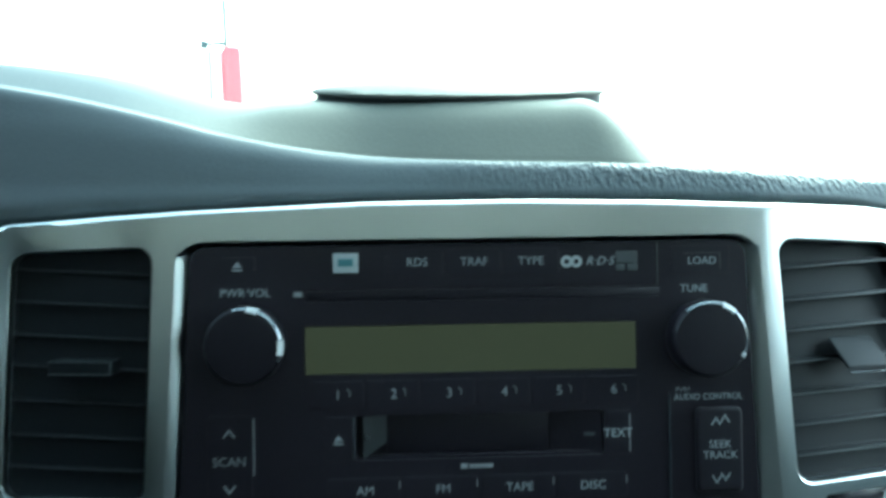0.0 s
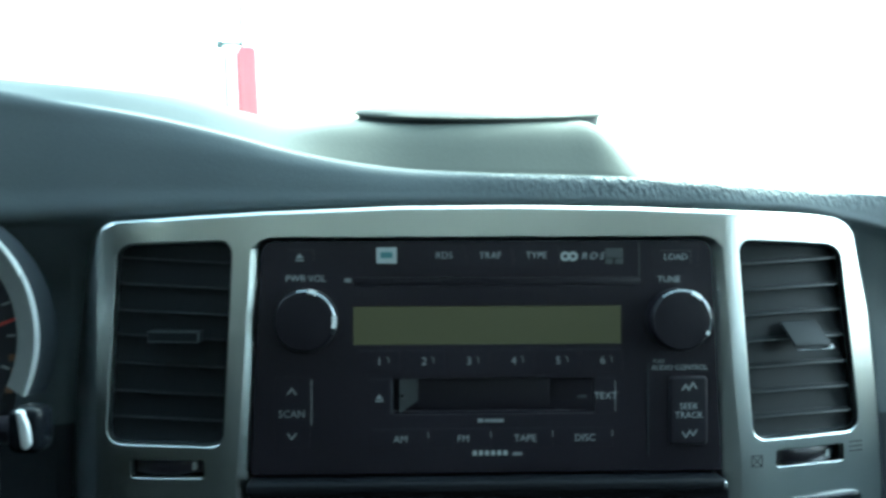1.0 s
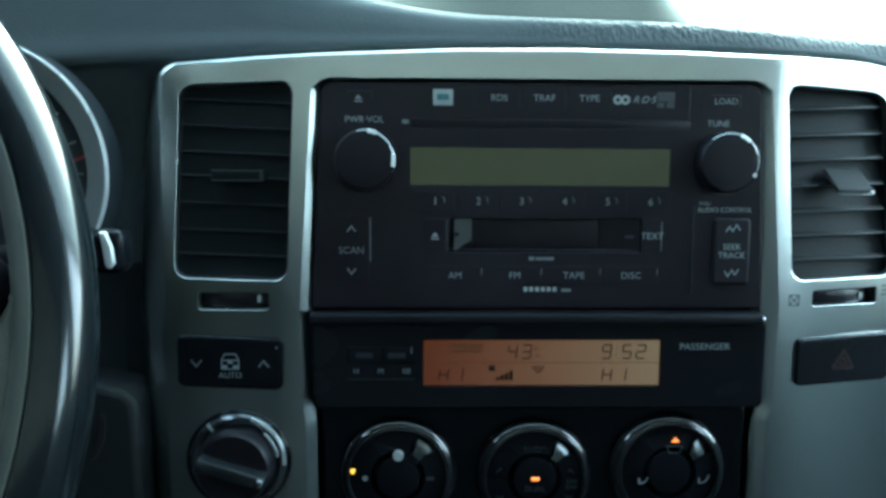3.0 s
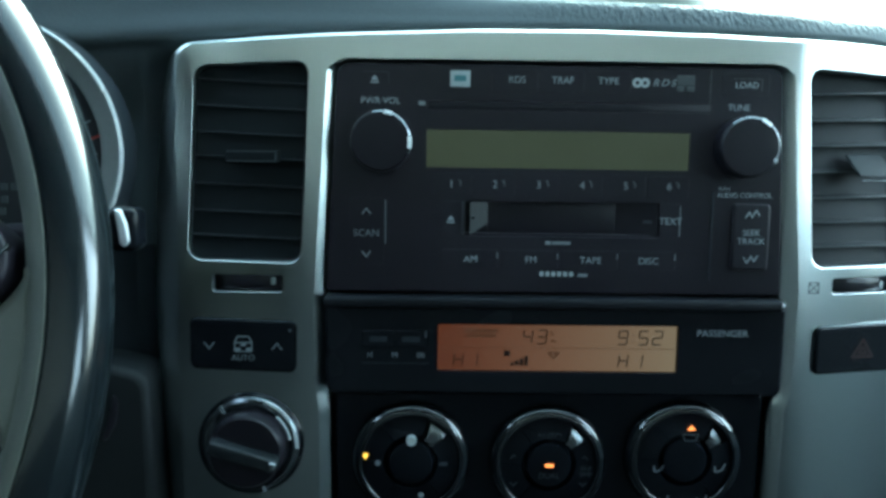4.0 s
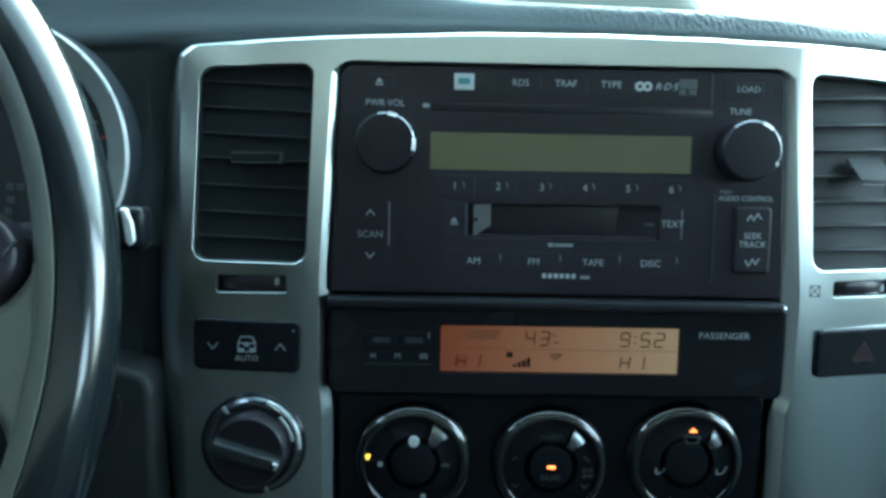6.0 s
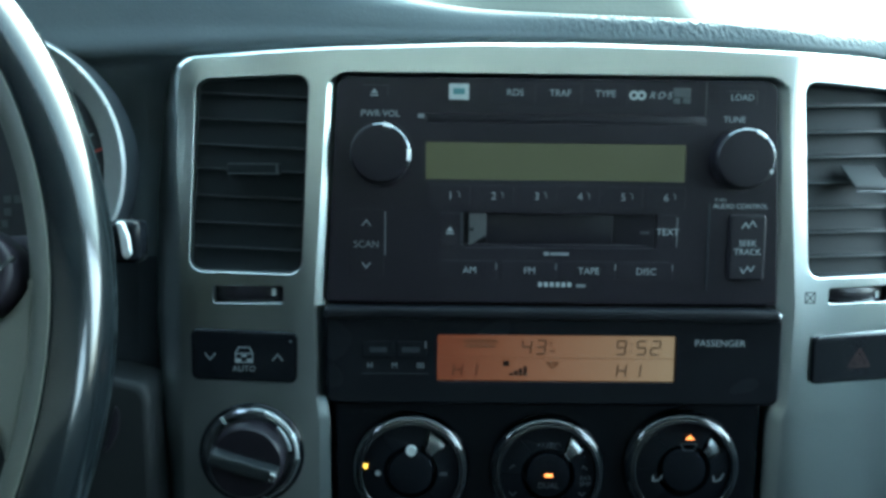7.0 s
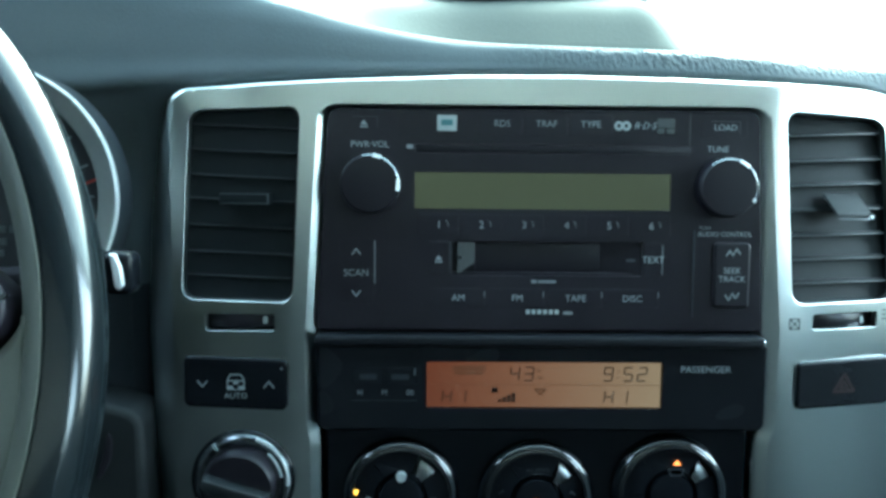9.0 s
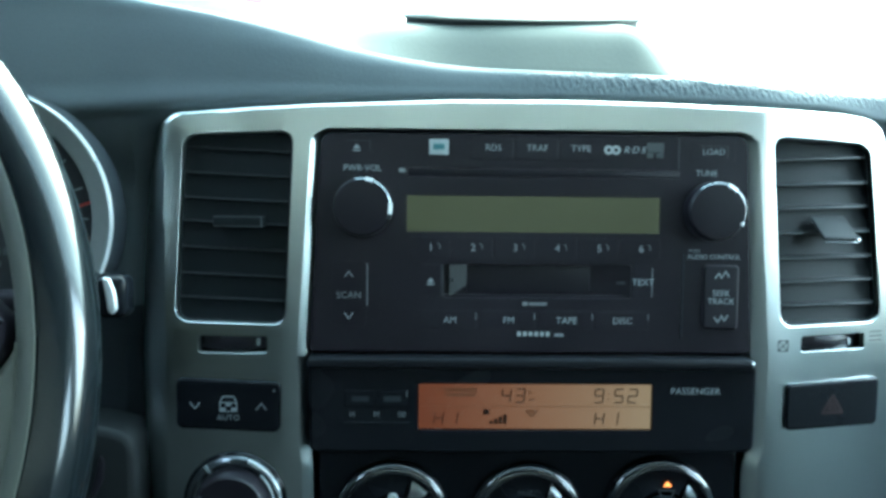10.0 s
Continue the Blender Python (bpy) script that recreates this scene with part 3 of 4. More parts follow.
def air_vent(side):
    """A dash air vent: shaft, seven level vanes, upright blades behind, and the slider on the middle vane."""
    s = -1 if side == "l" else 1
    hole = VENT_L if s < 0 else VENT_R
    mid = -136.0 if s < 0 else 135.5
    ob = thing("air_vent", (mid * MM, 0.02, -0.05), "black slatted dash air vent in the silver surround" if s < 0 else "black slatted dash air vent with raised slider tab", "air vent", "dash air vents")
    edge = inset(hole, -0.0012)
    part("shaft", wrap(slab(edge, [inset(hole, 0.0006)], 0.0045, 0.044, 0.0004, 1)), RECESS, ob)
    part("back_plate", wrap(slab(edge, [], 0.042, 0.044, 0.0003, 1)), RECESS, ob)
    for k, v in enumerate((28.2, 17, 5.6, -5, -17, -29, -40, -51.4) if s < 0 else (27.7, 16, 5, -6.5, -18, -29, -40, -51.4)):
        f = (34 - v) / 84
        u0, u1 = (-159.5 - 4 * f + 1, -109.8 - 3.6 * f) if s < 0 else (109.8 + 6.5 * f, 153.2 + 8 * f)
        bm = join(box(u0, u1, 5.0, 7.5, v - 0.5, v + 0.5, 0.3), box(u0, u1, 3.0, 5.6, v - 1.3, v + 0.3, 0.75, 3)) if s > 0 else join(
            box(u0, u1, 5.0, 6.1, v - 0.5, v + 0.5, 0.2), box(u0, u1, 3.9, 5.4, v - 0.7, v + 0.2, 0.4, 3))
        for x in bm.verts:
            x.co.z += max(0, x.co.y - 0.005) * (4.9 if s > 0 else 11.0) + (x.co.x - mid * MM) * (-0.04 if s < 0 else 0.04)
        vane = part("vane", wrap(bm), SLAT, ob)
        # edge glint of each vane as a paler strip, dimmer on the left
        lip = box(u0, u1, 2.6, 3.4, v - 1.2, v - 0.6, 0.2) if s > 0 else box(u0, u1, 3.6, 4.2, v - 0.6, v - 0.1, 0.2)
        for x in lip.verts:
            x.co.z += (x.co.x - mid * MM) * (-0.04 if s < 0 else 0.04)
        part("lip", wrap(lip), SLIDER if s > 0 else LIP, vane, "grey strip for the glint on the vane's edge")
    for k in range(5):
        u = mid + (k - 2) * 8.4
        part("blade", wrap(box(u - 0.6, u + 0.6, 25, 40, -49, 33, 0.2)), RECESS, ob)
    if s < 0:
        tab = box(-145.2, -123.2, -1.5, 10, -7.0, -2.2, 0.7)
    else:
        tab = box(129.9, 146.0, -5, 3.5, -11.2, -9.6, 0.7, 3)
        for x in tab.verts:
            x.co.z += (x.co.y + 0.0055) * 1.15
            x.co.x += 0.0019 - 0.34 * (x.co.y + 0.0055)
    tab = part("slider", wrap(tab), SLAT, ob, "black slider tab" if s < 0 else "grey slider tab")
    u = -131 if s < 0 else 134
    part("slider_stem", wrap(box(u - 0.7, u + 0.7, 10, 22, -13, -4, 0.3)), SLAT, ob)
    if s < 0:
        # bright outline of the tab, drawn as pale strips
        part("edge_line", wrap(join(box(-123.9, -123.1, -1.9, -1.2, -6.8, -2.4, 0.2), box(-145, -124, -1.8, -1.2, -7.0, -6.5, 0.15), box(-145, -124, -1.8, -1.2, -2.7, -2.3, 0.15))), SLIDER, tab, "pale strip for the tab's bright edge")
    if s > 0:
        # edge highlight built as a bright cap and a pale strip
        part("edge_glint", wrap(box(146.8, 148.2, -5.7, -3.2, -11.4, -9.6, 0.5)), PLATED_GLINT, tab)
        part("edge_line", wrap(box(132.2, 147.1, -5.5, -4.6, -11.6, -11.1, 0.2)), WEDGE, tab, "pale strip for the tab's bright edge")
    return ob


air_vent("l")
air_vent("r")


def thumbwheel(s):
    """A ribbed wheel in a slot that shuts the vent above it."""
    mid, v = (-137.0, -60.0) if s < 0 else (138.2, -58.2)
    ob = thing("vent_thumbwheel", (mid * MM, 0.01, v * MM), "black ribbed thumbwheel in a slot below the vent", "thumbwheel", "vent thumbwheels")
    bm = bmesh.new()
    n, rings = 60, []
    for z in (-3.4, -2.9, 2.9, 3.4):
        ring = []
        for k in range(n):
            a = 2 * math.pi * k / n
            r = 17.2 - (0.5 if k % 2 else 0.0) - (0.4 if abs(z) > 3 else 0)
            ring.append(bm.verts.new(((mid + r * math.cos(a) * 1.2) * MM, (17.5 + r * math.sin(a)) * MM, (v + z) * MM)))
        rings.append(ring)
    for r0, r1 in zip(rings, rings[1:]):
        for k in range(n):
            bm.faces.new((r0[k], r0[(k + 1) % n], r1[(k + 1) % n], r1[k]))
    bm.faces.new(rings[-1])
    bm.faces.new(rings[0])
    part("wheel", wrap(bm), BUTTON, ob)
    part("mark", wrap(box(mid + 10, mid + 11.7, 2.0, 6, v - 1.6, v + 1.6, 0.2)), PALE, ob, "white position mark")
    part("slot_lining", wrap(slab(inset(SLOT_L if s < 0 else SLOT_R, -0.0012), [inset(SLOT_L if s < 0 else SLOT_R, 0.0002)], 0.0042, 0.03, 0.0003, 1)), RECESS, ob)
    part("slot_back", wrap(slab(inset(SLOT_L if s < 0 else SLOT_R, -0.0012), [], 0.029, 0.031, 0.0003, 1)), RECESS, ob)
    if s > 0:
        part("closed_mark", wrap(join(stroke([(114.8, -62.4), (119.2, -62.4), (119.2, -57.6), (114.8, -57.6), (114.8, -62.4)], 0.5, -0.1),
                                      stroke([(114.8, -62.4), (119.2, -57.6)], 0.5, -0.1), stroke([(114.8, -57.6), (119.2, -62.4)], 0.5, -0.1))), KEYWORD, ob, "printed closed-vent sign")
        part("open_mark", wrap(join(*[stroke([(157.5, z), (163, z + 0.4)], 0.5, -0.1) for z in (-53.2, -55.2, -57.2)])), KEYWORD, ob, "printed open-vent sign")


thumbwheel(-1)
thumbwheel(1)


def window_switch():
    """The rear window switch with its two arrows and sign."""
    ob = thing("window_switch", (-0.139, 0.0, -0.09), "black rear window switch with white signs", "switch")
    part("plate", wrap(slab(fillet([(-162.5, -75.8), (-115, -77.6), (-115.5, -101.3), (-162.5, -99.4)], 3.5), [], -0.002, 0.002, 0.0012, 3, cuts=True)), FASCIA, ob)
    part("down_arrow", wrap(stroke([(-156, -87.2), (-153.8, -90), (-151.6, -87.2)], 0.45, -2.2)), INK, ob)
    part("up_arrow", wrap(stroke([(-126, -90.3), (-123.8, -87.5), (-121.6, -90.3)], 0.55, -2.2)), DIM_INK, ob)
    part("car_sign", wrap(join(stroke([(-142.5, -91), (-142.5, -87), (-141.2, -84.4), (-136.3, -84.4), (-135, -87), (-135, -91)], 0.45, -2.2), stroke([(-142.3, -87.2), (-135.2, -87.2)], 0.5, -2.2),
                               stroke([(-141.9, -90.2), (-140.4, -90.2)], 1.3, -2.2), stroke([(-137.1, -90.2), (-135.6, -90.2)], 1.3, -2.2), stroke([(-139.6, -88.2), (-137.9, -88.2)], 1.0, -2.2),
                               stroke([(-142.5, -91.2), (-135, -91.2)], 0.4, -2.2))), INK, ob, "white car window sign")
    lettering("AUTO", -138.8, -94.2, 2.6, -2.1, ob, DIM_INK, laid=True)
    part("lamp", wrap(turn([(0, -2.2), (0.5, -2.2), (0.5, -1.9)], -118, -81.5, 12)), DIM_INK, ob)


def hazard_switch():
    ob = thing("hazard_switch", (0.139, 0.0, -0.088), "black hazard light switch with dull red triangle", "switch")
    part("plate", wrap(slab(fillet([(118.8, -77.8), (162, -74), (161.6, -96.4), (118.8, -99.8)], 2.6), [], -0.0022, 0.002, 0.0012, 3, cuts=True)), FASCIA, ob)
    part("triangle", wrap(join(stroke([(135.6, -91.0), (144.8, -90.4), (140.3, -82.8), (135.6, -91.0)], 1.3, -2.4), stroke([(138.5, -89.2), (142, -89.0), (140.3, -86.0), (138.5, -89.2)], 1.0, -2.4))), RED_INK, ob, "dull red triangle")


window_switch()
hazard_switch()


def drive_selector():
    """The round drive mode knob: plated ring with marks and a turned knob with a grip bar."""
    c = (-136.2, -134.2)
    ob = thing("drive_selector", (c[0] * MM, 0, c[1] * MM), "black round drive selector knob with plated ring", "knob")
    part("skirt", wrap(turn([(23.8, 2), (23.8, -0.6), (23.0, -1.6), (22.4, -1.6)], *c, 64)), GLOSS, ob)
    part("ring", wrap(turn([(22.6, 0), (22.4, -1.8), (21.4, -3.2), (19.6, -3.8), (17.6, -3.0), (17.2, 1)], *c, 64)), SMOKED, ob, "dark plated ring")
    knob = part("knob", wrap(turn([(17.0, 1), (16.9, -6), (16.4, -11.6), (15.4, -13), (0, -13.4)], *c, 64)), BUTTON, ob)
    bm = box(-15.2, 15.2, -19, -12, -3.6, 3.6, 0.8, 3)
    for x in bm.verts:
        if x.co.y < -0.016:
            x.co.z *= 0.78
        x.co = Matrix.Rotation(radians(17), 3, "Y") @ x.co + Vector((c[0] * MM, 0, c[1] * MM))
    part("grip", wrap(bm), GRIP, knob, "raised diagonal grip")
    bm = box(11.8, 14.8, -19.6, -15, -2.0, 2.0, 0.7, 3)
    for x in bm.verts:
        x.co = Matrix.Rotation(radians(17), 3, "Y") @ x.co + Vector((c[0] * MM, 0, c[1] * MM))
    part("grip_tip", wrap(bm), CHROME, knob, "bright plated tip")
    for a, mat, near, far in ((126, PALE, 18.6, 21.8), (-73, INK, 20.2, 22.4)):
        d = Vector((math.cos(radians(a)), math.sin(radians(a))))
        p = Vector(c)
        part("mark", wrap(stroke([p + d * near, p + d * far], 1.3, -3.9, 0.8)), mat, ob, "white position mark")
    # highlights of the ring and knob, built as two bright arcs
    part("glint_arc", wrap(turn([(17.2, -3.6), (18.2, -4.1), (18.8, -3.4)], *c, 16, 8, 48)), PALE, ob, "pale arc for a highlight on the ring")
    part("glint_arc", wrap(turn([(20.4, -3.6), (21.4, -3.6), (21.8, -2.6)], *c, 18, -4, 72)), PLATED_GLINT, ob, "bright arc for the highlight at upper right")


drive_selector()


# ---------------------------------------------------------------- radio
def chevron(u, v, w, h, up, front, width=0.5):
    s = 1 if up else -1
    return stroke([(u - w / 2, v - s * h / 2), (u, v + s * h / 2), (u + w / 2, v - s * h / 2)], width, front)


def eject_sign(u, v, front):
    bm = stroke([(u - 1.5, v - 1.4), (u + 1.5, v - 1.4)], 0.6, front)
    t = bmesh.new()
    q = [t.verts.new((x * MM, front * MM, z * MM)) for x, z in ((u - 1.6, v - 0.5), (u + 1.6, v - 0.5), (u, v + 1.6))]
    t.faces.new(q)
    return join(bm, t)


def volume_knob(ob, u, v, label, bright, arc, body):
    """A round radio knob in a shallow well, with a thin plated ring and its glints built as plates."""
    part("knob_well", turn([(15.0, 1.4), (14.8, 1.1), (13.2, 1.1)], u, v, 56), BLACK, ob)
    knob = part("knob", turn([(13.4, 1.5), (13.3, -4), (13.0, -6.4), (12.2, -7.2), (10, -7.4), (0, -7.2)], u, v, 64), body, ob, label)
    # ring kept to the arc that shines
    part("plated_ring", turn([(13.35, -5.0), (13.4, -6.0), (13.0, -6.9), (12.4, -7.3), (12.1, -7.0)], u, v, 48, *arc), SMOKED, knob, "thin dark plated ring")
    # reflections on the ring, built as bright plates
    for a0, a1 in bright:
        part("ring_glint", turn([(13.5, -4.6), (13.55, -6.2), (13.0, -7.2), (11.8, -7.7), (11.6, -7.2)], u, v, 10, a0, a1), PLATED_GLINT, knob, "bright plate for a glint on the ring")
    return knob


def car_radio():
    ob = thing("car_radio", (0, 0.012, -0.064), "black double-height car radio with blank olive display", "car radio")
    face = fillet([(-97.3, 36.6), (98.0, 37.0), (102.6, -64), (-102.6, -64)], [6, 6, 2, 2])
    window = rect(-58.2, 58.0, -8.4, 8.2, 0.6)
    slot = rect(-58, 67, 16.9, 20.6, 0.8)
    tape = fillet([(-41, -23), (46, -23), (46, -38.5), (-41, -38.5)], 1.0)
    part("faceplate", slab(face, [window, slot, tape], 0.0012, 0.014, 0.0007, 3, hole_bevel=(0.0001, 0.00005, 0.0002)), BLACK, ob)
    part("housing", box(-94, 94, 15, 120, -62, 34, 1), TRIM, ob)
    screen = part("display", slab(rect(-58.6, 58.6, -8.8, 8.6, 0.6), [], 0.0019, 0.006, 0.0002, 1), BLACK, ob, "black display frame")
    part("screen", box(-58.1, 57.9, 1.35, 3.0, -8.3, 8.1, 0.05, 1), OLIVE, screen, "blank olive-green screen with a faint added glow")
    part("disc_slot", box(-58, 67, 5, 7, 16.4, 21, 0.2, 1), RECESS, ob)
    part("disc_flap", box(-57.95, 66.95, 1.3, 4.4, 16.95, 20.55, 0.1), SATIN, ob)
    # top row
    for u in (-30, -9.5, 10.8, 31.5):
        part("key_gap", box(u - 0.2, u + 0.2, 1.1, 1.3, 26.5, 33, 0, 1), BUTTON, ob)
    for u0, u1 in ((-29.3, -10.2), (-8.8, 10.2), (11.5, 30.8), (71, 92)):
        part("key", slab(rect(u0, u1, 24.8, 34.6, 1.0), [], 0.00105, 0.003, 0.0001, 1), BLACK, ob)
    badge = part("badge", box(-48.2, -39.4, 0.6, 1.4, 26.6, 33.6, 0.2, 1), PALE, ob, "pale square badge")
    part("badge_bar", box(-46.4, -41.2, 0.4, 0.7, 29, 31.6, 0.1, 1), TEAL, badge, "teal bar")
    for w, u in (("RDS", -19), ("TRAF", 1), ("TYPE", 21)):
        lettering(w, u, 30, 2.9, 0.85, ob)
    lettering("R·D·S", 45.4, 29.6, 3.0, 1.05, ob, INK, wide=1.0, slant=0.3)
    part("disc_logo", join(turn([(0.9, 0.9), (2.1, 0.9)], 33.6, 29.6, 20), turn([(0.9, 0.9), (2.1, 0.9)], 37.0, 29.6, 20)), PALE, ob)
    part("logo_plate", join(box(51.2, 58.8, 0.8, 1.4, 28.9, 33, 0.2, 1), box(51.2, 54.2, 0.8, 1.4, 26.2, 28.4, 0.2, 1), box(55.4, 58.8, 0.8, 1.4, 26.2, 28.4, 0.2, 1)), SLIDER, ob)
    lettering("LOAD", 82, 29.2, 2.7, 0.85, ob)
    part("key_outline", join(stroke([(75.5, 32), (88.6, 32), (88.6, 26.6)], 0.22, 0.9)), SLIDER, ob)
    lettering("TUNE", 79, 19.4, 2.7, 1.05, ob)
    lettering("PWR·VOL", -78.4, 20.2, 2.8, 1.05, ob)
    part("eject_sign", eject_sign(-81, 29.6, 1.1), INK, ob)
    part("key_outline", stroke([(-86, 32.6), (-75, 32.6), (-75, 28)], 0.2, 1.1), KEYWORD, ob)
    part("slot_sign", join(box(-61.8, -58.9, 0.95, 1.2, 18.6, 20.4, 0, 1)), DIM_INK, ob)
    part("slot_sign", join(box(55.5, 58.5, 2.2, 2.4, 17.4, 18.2, 0, 1), box(60, 64, 2.2, 2.4, 17.4, 18.4, 0, 1)), DIM_INK, ob)
    part("divider", box(65.8, 66.15, 1.0, 1.3, 21, 36, 0, 1), SLIDER, ob)
    part("divider", box(69.2, 69.9, 0.6, 1.3, -57, -17.5, 0.1, 1), TRIM, ob)
    part("divider", box(-76.2, -75.8, 0.8, 1.3, -42.5, -23, 0, 1), DIM_INK, ob)
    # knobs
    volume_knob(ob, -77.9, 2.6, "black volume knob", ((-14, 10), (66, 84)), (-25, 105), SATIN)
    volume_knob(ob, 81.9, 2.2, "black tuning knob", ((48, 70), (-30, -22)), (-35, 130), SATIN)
    # presets
    for k in range(6):
        u = -47.4 + k * 19.35
        part("preset_key", slab(rect(u - 9.2, u + 9.2, -20.4, -10.8, 0.9), [], 0.00105, 0.003, 0.0001, 1), BLACK, ob)
        lettering(str(k + 1), u + 0.4, -15.6, 3.3, 0.85, ob)
        part("key_tick", stroke([(u + 3.5, -13.6), (u + 4.5, -14.4), (u + 4.5, -16.2)], 0.28, 0.8), DIM_INK, ob)
    # tape bay
    part("tape_bay", box(-41, 46, 5.6, 8, -38.5, -23, 0.2, 1), SATIN, ob)
    part("tape_door", box(-30.2, 27, 4.5, 6, -37.8, -23.6, 0.15), SATIN, ob)
    part("tape_door_edge", box(-41, 46, 2.2, 4.5, -38.6, -37.2, 0.4), BLACK, ob)
    # reflection on the tape door, built as a grey wedge
    bm = bmesh.new()
    q = [bm.verts.new((x * MM, y * MM, z * MM)) for x, y, z in ((-38.4, 1.7, -23.4), (-30.4, 4.5, -23.4), (-30.4, 4.5, -33.0), (-38.4, 1.7, -38.2))]
    bm.faces.new(q)
    part("tape_glint", bm, GRIP, ob, "grey wedge for the reflection on the tape door")
    part("wedge_sign", box(-38.0, -36.4, 1.3, 1.9, -31.2, -29.8, 0, 1), WEDGE, ob)
    bm = bmesh.new()
    q = [bm.verts.new((x * MM, y * MM, z * MM)) for x, y, z in ((45.6, 1.9, -23.4), (27.5, 4.6, -23.4), (27.5, 4.6, -37), (45.6, 1.9, -38))]
    bm.faces.new(q)
    part("tape_cheek", bm, BLACK, ob)
    part("cheek_sign", box(39, 43, 2.0, 2.3, -32, -30.8, 0, 1), KEYWORD, ob)
    part("eject_key", slab(rect(-51.6, -42.4, -38.4, -23.2, 0.9), [], 0.00105, 0.003, 0.0001, 1), BLACK, ob)
    part("eject_sign", eject_sign(-47, -31, 0.8), INK, ob)
    part("key_edge", box(-42.0, -41.6, 0.8, 1.3, -38, -23.4, 0.1, 1), KEYWORD, ob)
    part("text_key", slab(rect(47.2, 55.4, -38.4, -23.2, 0.9), [], 0.00105, 0.003, 0.0001, 1), BLACK, ob)
    lettering("TEXT", 51, -31, 3.0, 0.85, ob)
    part("key_edge", stroke([(55.2, -24.4), (55.2, -37.5)], 0.3, 0.8), DIM_INK, ob)
    part("maker_bar", join(box(-4.6, -2.2, 0.9, 1.2, -42.0, -40.4, 0, 1), box(-1.6, 6.6, 0.9, 1.2, -41.9, -40.6, 0, 1)), DIM_INK, ob, "small grey logo bar")
    for k, (w, u) in enumerate((("AM", -38.4), ("FM", -11.4), ("TAPE", 15.4), ("DISC", 41.4))):
        part("source_key", slab(rect(u - 12.6, u + 12.6, -53, -44.6, 0.9), [], 0.00108, 0.003, 0.0001, 1), BLACK, ob)
        lettering(w, u + 0.5, -49, 3.0, 0.85, ob)
        part("key_edge", stroke([(u + 12.4, -45.8), (u + 12.4, -48.4)], 0.3, 0.8), DIM_INK, ob)
    part("brand_bar", join(*[box(-6.8 + 2.65 * k, -5.1 + 2.65 * k, 0.95, 1.2, -56.2, -54.2, 0, 1) for k in range(6)]), PALE, ob, "small pale maker's mark")
    part("model_bar", box(10.4, 14.6, 0.95, 1.2, -56.3, -55, 0, 1), DIM_INK, ob)
    # left and right keys
    part("scan_key", slab(rect(-92, -76.6, -52, -22, 1.4), [], 0.00105, 0.003, 0.0001, 1), BLACK, ob)
    part("up_arrow", chevron(-84.4, -28, 3.6, 2.4, True, 0.8), INK, ob)
    part("down_arrow", chevron(-84.4, -47.2, 3.6, 2.4, False, 0.8), INK, ob)
    lettering("SCAN", -84.4, -37.8, 3.1, 0.85, ob, DIM_INK)
    lettering("PUSH", 74.4, -16.2, 1.5, 1.05, ob, DIM_INK)
    lettering("AUDIO CONTROL", 83.6, -19.0, 2.2, 1.05, ob, wide=0.95)
    rocker = part("seek_rocker", slab(rect(78.6, 95.4, -52.6, -22.6, 2.0), [], -0.0004, 0.003, 0.0012, 3), BUTTON, ob)
    part("seek_up", join(chevron(85.6, -27.4, 3.0, 2.4, True, -0.6, 0.55), chevron(88.8, -26.6, 3.0, 2.4, True, -0.6, 0.55)), INK, rocker)
    part("seek_down", join(chevron(85.6, -47.8, 3.0, 2.4, False, -0.6, 0.55), chevron(88.8, -47.0, 3.0, 2.4, False, -0.6, 0.55)), INK, rocker)
    lettering("SEEK", 87, -35.6, 2.7, -0.55, rocker)
    lettering("TRACK", 87, -39.4, 2.7, -0.55, rocker)


car_radio()


